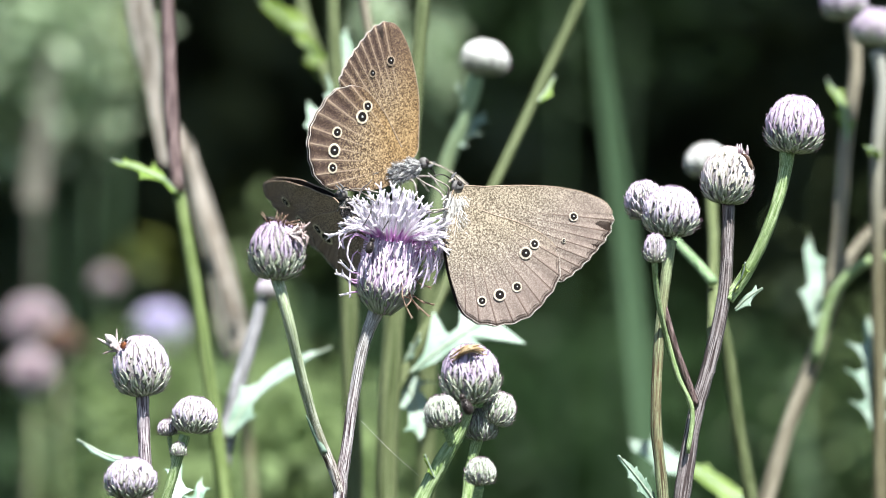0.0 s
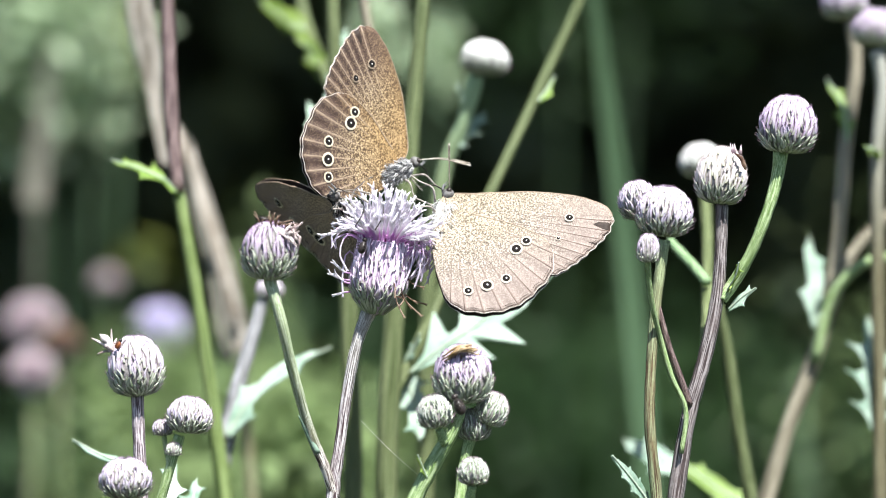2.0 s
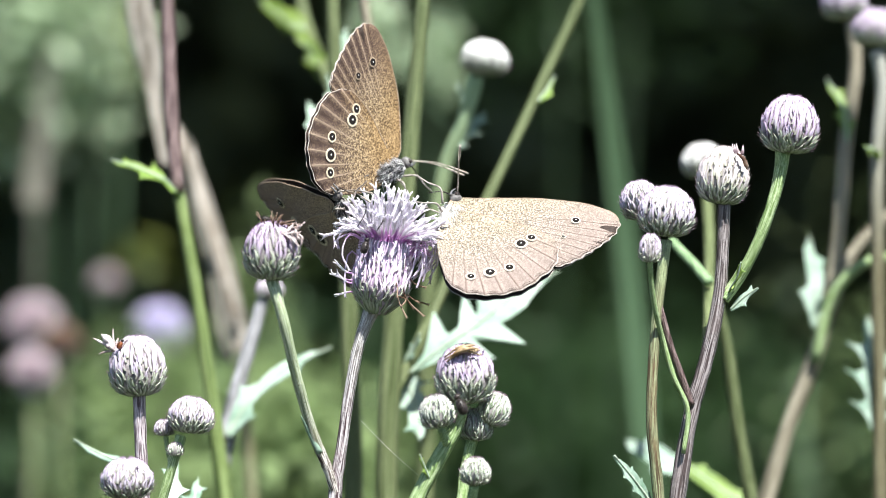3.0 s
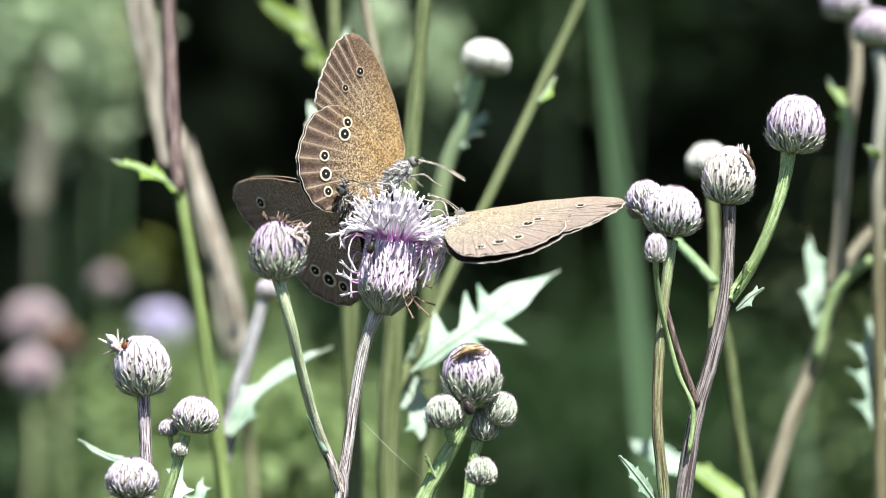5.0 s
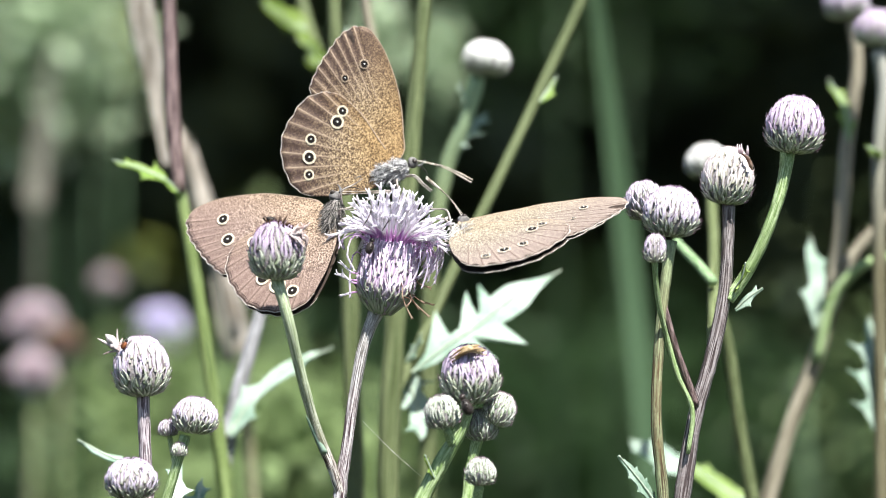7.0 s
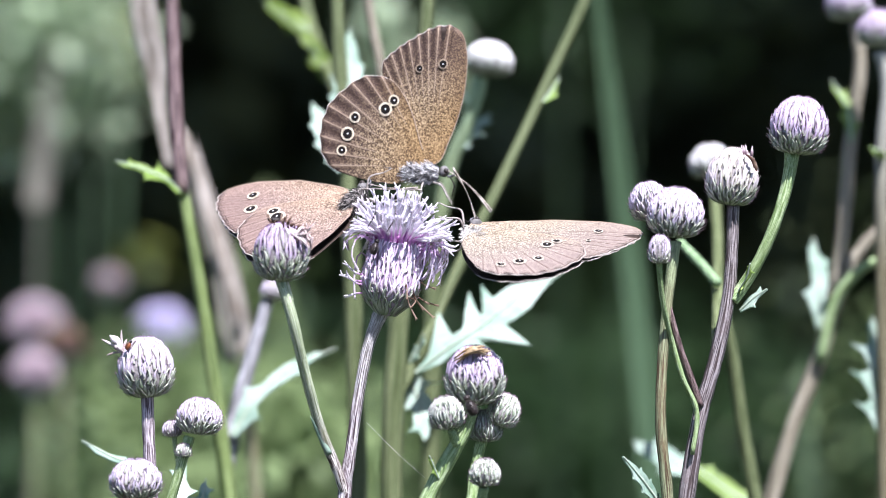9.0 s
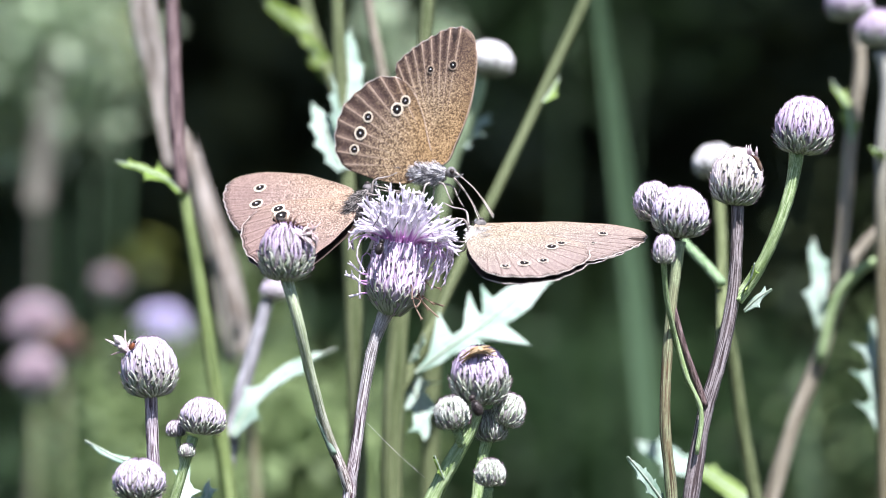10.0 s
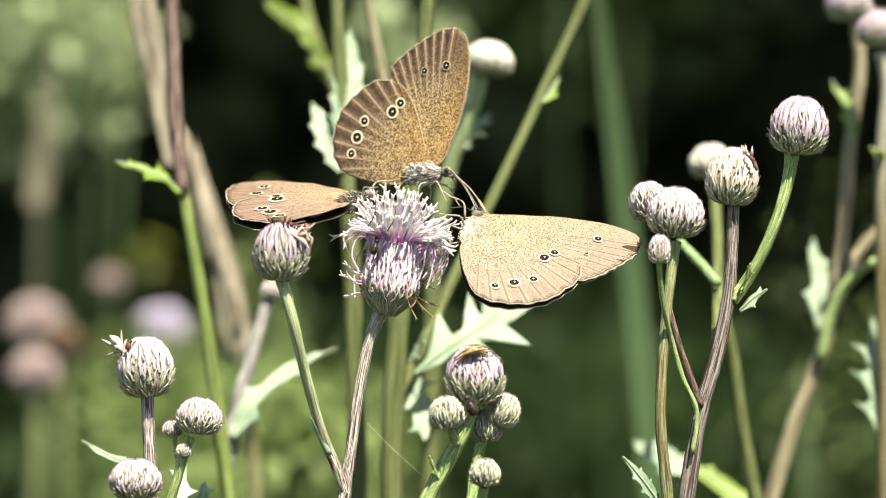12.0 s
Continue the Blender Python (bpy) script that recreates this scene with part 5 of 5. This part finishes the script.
def butterfly(label, size, spread, seed, under, spot, second, phi=0.0, bow=1.0, fore_line=FORE, hinge=0.6, broad=0.7):
    """A ringlet with closed wings. Its space: x to the head, y to its left, z up over its back; the origin between the wings' roots."""
    rng, feelers = random.Random(seed), {}
    t = thing("butterfly", (0, 0, 0), label, "butterfly", "butterflies on the thistle")
    t.scale = (size, size, size)
    thorax = egg(1.15, 4.6)
    thorax.transform(Matrix.Translation((0.2, 0, -0.75)) @ Matrix.Diagonal((1, broad, 1, 1)) @ turn_to((1, 0, 0.05)))
    thorax = part("thorax", thorax, BODY, t)
    ab = egg(0.42, 9.0)
    ab.transform(Matrix.Translation((-5.6, 0, 0.2)) @ turn_to((1, 0, 0.02)))
    part("abdomen", ab, BODY, t)
    hd = egg(0.95, 1.7)
    hd.transform(Matrix.Translation((3.1, 0, -0.5)) @ turn_to((1, 0, -0.2)))
    head = part("head", hd, BODY, t)
    for s in (-1, 1):
        eye = egg(0.45, 0.8)
        eye.transform(Matrix.Translation((3.35, s * 0.72, -0.35)) @ turn_to((0.3, s, 0)))
        part("eye", eye, DARK, head, "dark shiny eye")
        palp = sweep(bmesh.new(), glide([(3.6, s * 0.25, -1.3), (4.4, s * 0.3, -1.2), (5.0, s * 0.3, -0.7)], 4), (0.2, 0.15, 0.06), 6)
        part("palp", palp, FUR, head)
        path = glide([(0, 0, 0), (REACHES * 0.45, 0, 0.55), (REACHES, 0, 0)], 10)
        ant = sweep(bmesh.new(), path, (0.09, 0.075, 0.075, 0.075, 0.085, 0.17, 0.13), 6)
        feelers[s] = part("antenna", ant, ANTENNA, head, "banded antenna with a slender club")
        feelers[s].matrix_basis = Matrix.Translation(Vector((3.7, s * 0.4, -0.35)) * MM) @ pose(0, 0, 0, 0, 75, s * 14)
    part("proboscis", sweep(bmesh.new(), glide([(4.0, 0, -1.4), (4.6, 0, -2.6), (4.2, 0, -4.6)], 5), (0.11, 0.07), 5), DARK, head)
    fur = bmesh.new()
    for _ in range(2300):
        a, q = rng.uniform(0, 6.28), rng.uniform(-3.0, 2.0)
        r = 1.15 * math.sqrt(max(0.05, 1 - (q / 3.4) ** 2))
        o = Vector((0, math.cos(a) * broad, math.sin(a)))
        p = Vector((q + 0.2, 0, -0.75)) + o * r * 0.9
        d = (o + Vector((rng.uniform(-2.6, -0.4), rng.uniform(-.5, .5), rng.uniform(-.6, .6)))).normalized()
        sweep(fur, [p, p + d * 0.4, p + d * rng.uniform(0.55, 1.6) + Vector((-0.35, 0, 0.1))], (0.055, 0.03), 3, cap=False)
    part("fur", fur, FURS[under], thorax, "grey hairy fur", kind="stuff")
    for s in (-1, 1):
        for k, (x, fx) in enumerate(((1.3, 2.6), (-0.3, -0.5))):
            path = glide([(x, s * 0.7, -2.2), (x + fx * 0.5, s * 2.4, -2.6 - 0.3 * k), (x + fx * 0.9, s * 2.6, -4.6), (x + fx * 1.2, s * 2.9, -5.8)], 4)
            part("leg", sweep(bmesh.new(), path, (0.2, 0.15, 0.1, 0.08), 5), LEG, t)
    wings = {}
    for s in (1, -1):
        lean = pose(0, s * hinge * MM, 0, -s * spread)     # hinge: from the midline to the wing's root
        fore = [(a, b, spot * (r if k == 0 else second)) for k, (a, b, r) in enumerate(FORE_SPOTS)]
        f = make_wing("forewing", fore_line, (0.45, 0.75), fore, 0.35 * bow, s, t, under, 8, 0.72, SPOT_RING_DIM if under is WING_BROWN else HALOS[under])
        h = make_wing("hindwing", HIND, (0.25, 0.72), [(a, b, r * spot) for a, b, r in HIND_SPOTS], 0.30 * bow, s, t, under, 9, 0.7, HALOS[under])
        f.matrix_basis = lean @ pose(0, -s * 0.10 * MM, 0, 0, phi)
        h.matrix_basis = lean @ pose(0, s * 0.10 * MM, 0)
        wings[s] = (f, h, lean)
    return t, wings, feelers


REACHES = 9.6           # the length of an antenna
UPPER, UPPER_WINGS, UPPER_FEELERS = butterfly("brown ringlet butterfly with raised closed wings, atop the flower", 0.95, -0.2, 201, WING_BROWN, 1.15, 0.6, 6, 0.4, FORE, 0.2)
EAST, _, EAST_FEELERS = butterfly("light brown ringlet butterfly clinging to the flower's side", 1.05, -0.5, 202, WING_PALE, 0.97, 0.36, 0, 0.6, FORE_WIDE, 0.3, 0.22)
WEST, _, WEST_FEELERS = butterfly("brown ringlet butterfly at the shaded side of the flower", 1.0, -0.2, 203, WING_ROSE, 1.4, 0.8, 0, 0.8, FORE, 0.35)
for way, feeler in WEST_FEELERS.items():                 # held back among the florets
    feeler.matrix_basis = Matrix.Translation(Vector((3.7, way * 0.4, -0.35)) * MM) @ pose(0, 0, 0, 0, 88 + 6 * way, 65)

# ---- keyed movement ----
UPPER_ROWS = [
    (0, -5.51, 8.17, 892.83, 3.3, -15.5, 28.3),
    (0.5, -5.64, 8.17, 892.59, 1.5, -16.3, 25.0),
    (1, -5.82, 8.17, 892.58, 2.2, -16.9, 27.4),
    (1.5, -5.12, 8.16, 892.65, 0.2, -20.6, 31.8),
    (2, -6.69, 8.16, 892.68, -1.1, -21.2, 33.2),
    (2.5, -5.18, 8.16, 892.70, -1.0, -18.7, 34.7),
    (3, -7.80, 8.14, 892.75, 0.5, -18.7, 43.0),
    (3.2, -7.03, 8.14, 892.79, 0.2, -20.8, 42.6),
    (4.8, -7.26, 8.11, 891.93, -0.6, -21.9, 53.0),
    (5, -7.07, 8.16, 892.32, 0.7, -29.2, 31.6),
    (5.5, -7.28, 8.16, 892.35, -0.6, -25.8, 32.3),
    (6, -7.31, 8.15, 892.41, -0.3, -24.8, 37.4),
    (6.5, -9.17, 8.19, 892.32, -9.2, -23.8, 6.4),
    (7, -7.75, 8.19, 892.72, -1.1, -19.0, 3.4),
    (7.1, -7.50, 8.18, 893.02, -9.0, -23.2, 14.5),
    (7.2, -3.04, 8.12, 892.03, 35.6, 6.6, 42.8),
    (8.8, -3.34, 8.19, 892.62, 2.8, 0.1, -2.6),
    (9, -3.48, 8.19, 892.44, 3.9, -0.3, -1.1),
    (9.5, -3.14, 8.19, 892.68, 2.1, -2.2, -5.3),
    (10, -2.23, 8.18, 892.33, -3.5, 0.9, -17.7),
    (10.5, -3.30, 8.18, 892.27, -4.0, -0.1, -17.8),
    (11, -2.46, 8.18, 892.20, -8.5, -0.3, -20.0),
    (11.5, -2.67, 8.18, 892.13, -7.0, 0.8, -20.2),
    (12, -2.93, 8.17, 892.29, -7.4, -1.8, -21.9),
]
EAST_ROWS = [
    (0, 2.63, 0.20, 886.25, 110.5, -84.9, 86.8),
    (0.5, 2.52, 0.20, 886.06, 84.4, -84.6, 112.1),
    (1, 2.00, 0.20, 885.92, 91.1, -75.2, 99.7),
    (1.5, 2.75, 0.19, 885.51, 89.7, -62.4, 89.9),
    (2, 1.15, 0.18, 885.46, 91.7, -58.5, 85.3),
    (2.5, 2.60, 0.17, 885.21, 93.2, -56.0, 82.0),
    (3, 2.17, 0.14, 885.25, 93.1, -43.5, 82.8),
    (3.2, 3.09, 0.14, 885.34, 92.3, -42.8, 84.9),
    (5, 2.94, 0.07, 884.04, 82.0, -20.1, 87.2),
    (5.5, 2.86, 0.07, 884.06, 81.9, -20.0, 87.6),
    (6, 2.89, 0.07, 884.35, 82.6, -21.1, 87.2),
    (6.5, 3.52, 0.09, 884.43, 79.6, -25.4, 91.6),
    (7, 3.39, 0.08, 883.04, 79.1, -21.8, 88.2),
    (7.2, 3.97, 0.07, 883.02, 88.3, -19.9, 83.2),
    (9, 4.68, 0.08, 882.64, 89.5, -22.6, 89.1),
    (9.5, 4.64, 0.08, 882.65, 89.7, -22.2, 89.8),
    (10, 5.37, 0.08, 882.49, 90.3, -22.9, 89.0),
    (10.5, 4.34, 0.09, 883.25, 92.4, -26.5, 88.1),
    (11, 5.25, 0.13, 883.15, 94.4, -37.3, 86.6),
    (11.5, 5.03, 0.13, 883.21, 95.0, -37.2, 84.9),
    (12, 4.71, 0.13, 883.24, 95.7, -38.6, 84.3),
]
WEST_ROWS = [
    (0, -14.26, 2.08, 885.89, 76.5, -53.1, -132.8),
    (0.5, -14.35, 2.08, 885.72, 76.5, -53.1, -132.8),
    (1, -14.52, 2.08, 885.81, 76.5, -53.1, -132.7),
    (1.5, -13.75, 2.08, 885.72, 76.5, -53.1, -132.8),
    (2, -15.38, 2.08, 885.72, 76.5, -53.1, -132.7),
    (2.5, -13.83, 2.08, 885.72, 76.5, -53.1, -132.8),
    (3, -15.04, 2.08, 885.72, 76.5, -53.1, -132.7),
    (3.2, -14.26, 2.08, 885.81, 76.5, -53.1, -132.8),
    (5, -15.01, 2.13, 886.37, 75.8, -65.4, -117.2),
    (5.5, -14.99, 2.13, 885.99, 80.3, -56.8, -117.8),
    (6, -15.87, 2.12, 885.23, 76.2, -57.4, -118.5),
    (6.2, -16.22, 2.15, 886.09, 88.9, -77.4, -130.2),
    (6.5, -16.51, 2.17, 885.20, -87.3, -74.9, 59.9),
    (7, -17.52, 2.16, 885.27, -92.0, -61.9, 71.1),
    (7.2, -15.66, 2.14, 886.68, -92.9, -47.8, 69.4),
    (9, -14.54, 2.11, 887.64, -87.0, -35.8, 58.8),
    (9.5, -14.65, 2.12, 887.46, -80.2, -40.1, 52.3),
    (10, -13.88, 2.12, 887.37, -80.2, -40.1, 52.2),
    (10.5, -14.89, 2.12, 887.67, -80.7, -39.2, 53.3),
    (11, -14.02, 2.11, 887.52, -77.4, -35.0, 45.5),
    (11.5, -14.08, 2.06, 887.39, -83.2, -16.1, 50.2),
    (12, -14.31, 2.05, 887.50, -83.5, -15.1, 50.6),
]
UPPER_FOREWING_ROWS = [(0.0, 5.9), (0.5, 5.6), (1.0, 6.0), (1.5, 5.9), (2.0, 6.1), (2.5, 6.0), (3.0, 5.8), (3.2, 6.0), (4.8, 6.0), (5.0, 6.4), (5.5, 6.9), (6.0, 7.1), (6.5, 5.5), (7.0, 5.4), (7.1, 6.4), (7.2, 16.6), (8.8, 13.0), (9.0, 12.7), (9.5, 11.5), (10.0, 12.2), (10.5, 12.1), (11.0, 12.2), (11.5, 12.5), (12.0, 12.2)]
# Where the tips of the feelers point: seconds, x and z.
UPPER_FEELER_ROWS = [(0, 3.9, 889.7), (0.5, 4.6, 889.7), (1, 4.8, 889.7), (1.5, 5.6, 890.1), (2, 4.2, 892.9), (2.5, 5.9, 891.8), (3, 4.5, 891.2), (3.2, 4.2, 888.2), (4.8, -0.8, 887.6), (5, 3.2, 890.6), (5.5, 2.8, 889.9), (6, 2.9, 890.7), (6.2, 3, 891.5), (6.5, 1.8, 888.1), (7, 4.4, 890.3), (7.2, 6, 885), (8.8, 7.1, 886.4), (9, 6.8, 885.7), (9.5, 6.6, 886.3), (10, 7, 885), (10.5, 5, 885.2), (11, 6.4, 885.2), (11.5, 6.7, 885.2), (12, 6.2, 885.2)]
EAST_FEELER_ROWS = [(0, 0.9, 890.1), (0.5, -0.8, 890.2), (1, 0.1, 890.2), (1.5, -0.4, 895.5), (2, 0.9, 895.8), (2.5, 2.7, 895.6), (3, 2.6, 895.6), (3.2, 2.6, 895.6), (5, -2.4, 888.2), (5.5, -2.3, 888.6), (6, -2.6, 888.9), (6.2, -3.1, 888.9), (6.5, -3.8, 890.6), (7, -2.8, 890.8), (7.2, -2.3, 891.2), (9, 0.8, 892.3), (9.5, 0.3, 892), (10, 0.9, 891), (10.5, 1.1, 890.9), (11, 1.9, 891.6), (11.5, 0.6, 892.7), (12, 0.1, 892.4)]
SWAY_ROWS = [(0, 0.0), (0.5, -0.085), (1, -0.255), (1.5, 0.51), (2, -1.105), (2.5, 0.425), (3, -0.765), (3.2, 0.0), (4.8, 0.057), (5, 0.043), (5.5, -0.159), (6, -0.191), (6.2, -0.119), (6.4, 0.038), (6.5, 0.117), (7, -0.255), (7.1, -0.28), (7.2, -0.221), (8.8, -0.204), (9, -0.085), (9.5, -0.085), (10, 0.68), (10.5, -0.425), (11, 0.34), (11.5, 0.17), (12, -0.085)]


def sway(t, shift, rows_from=SWAY_ROWS):
    """A plant leans as a whole about its foot, so that it shifts by so many mm at the height of the heads."""
    foot = FOOT[t.name]
    walk(t, [(s, Matrix.Translation(foot * MM) @ pose(0, 0, 0, 0, math.degrees(math.atan2(v * shift, HEIGHT)), 0)) for s, v in rows_from])


def flight(t, rows):
    walk(t, [(s, pose(x * MM, y * MM, z * MM, rx, ry, rz)) for s, x, y, z, rx, ry, rz in rows])


def along(rows, t):
    """The row at t seconds, between the nearest two."""
    return [float(np.interp(t, [r[0] for r in rows], [r[k] for r in rows])) for k in range(1, len(rows[0]))]


def feel(t, flights, feelers, tips):
    """Turns each feeler towards its tip's place; what the length leaves over points away from the sun."""
    size = t.scale[0]
    for s, f in feelers.items():
        root, rows = Vector((3.7, s * 0.4, -0.35)), []
        for k, *body in flights:
            body = pose(*body)
            eye = body @ (root * size)
            x, z = along(tips, k)
            way = Vector((x - eye.x, 0, z - eye.z - 0.25 * s))
            way.y = -s * math.sqrt(max(0.6, (REACHES * size) ** 2 - way.length_squared))
            d = (body.to_3x3().inverted() @ way).normalized()
            up = body.to_3x3().inverted() @ Vector((0, 0, 1))
            across = up.cross(d).normalized()
            turn = Matrix((d, across, d.cross(across))).transposed().to_4x4()
            rows.append((k, Matrix.Translation(root * MM) @ turn))
        walk(f, rows)


def motions():
    for t, share in zip(SWAYING, (1.0, 0.88, 0.72, 1.0)):
        sway(t, share)
    for t, share in zip(BEETLES, (1.0, 1.0, 1.0, 0.88, 0.72)):
        walk(t, [(s, Matrix.Translation((FOOT[t.name] + Vector((v * share, 0, 0))) * MM)) for s, v in SWAY_ROWS])
    flight(UPPER, UPPER_ROWS)
    flight(EAST, EAST_ROWS)
    flight(WEST, WEST_ROWS)
    feel(UPPER, UPPER_ROWS, UPPER_FEELERS, UPPER_FEELER_ROWS)
    feel(EAST, EAST_ROWS, EAST_FEELERS, EAST_FEELER_ROWS)
    for s, (f, h, lean) in UPPER_WINGS.items():
        walk(f, [(k, lean @ pose(0, -s * 0.10 * MM, 0, 0, a)) for k, a in UPPER_FOREWING_ROWS])


motions()
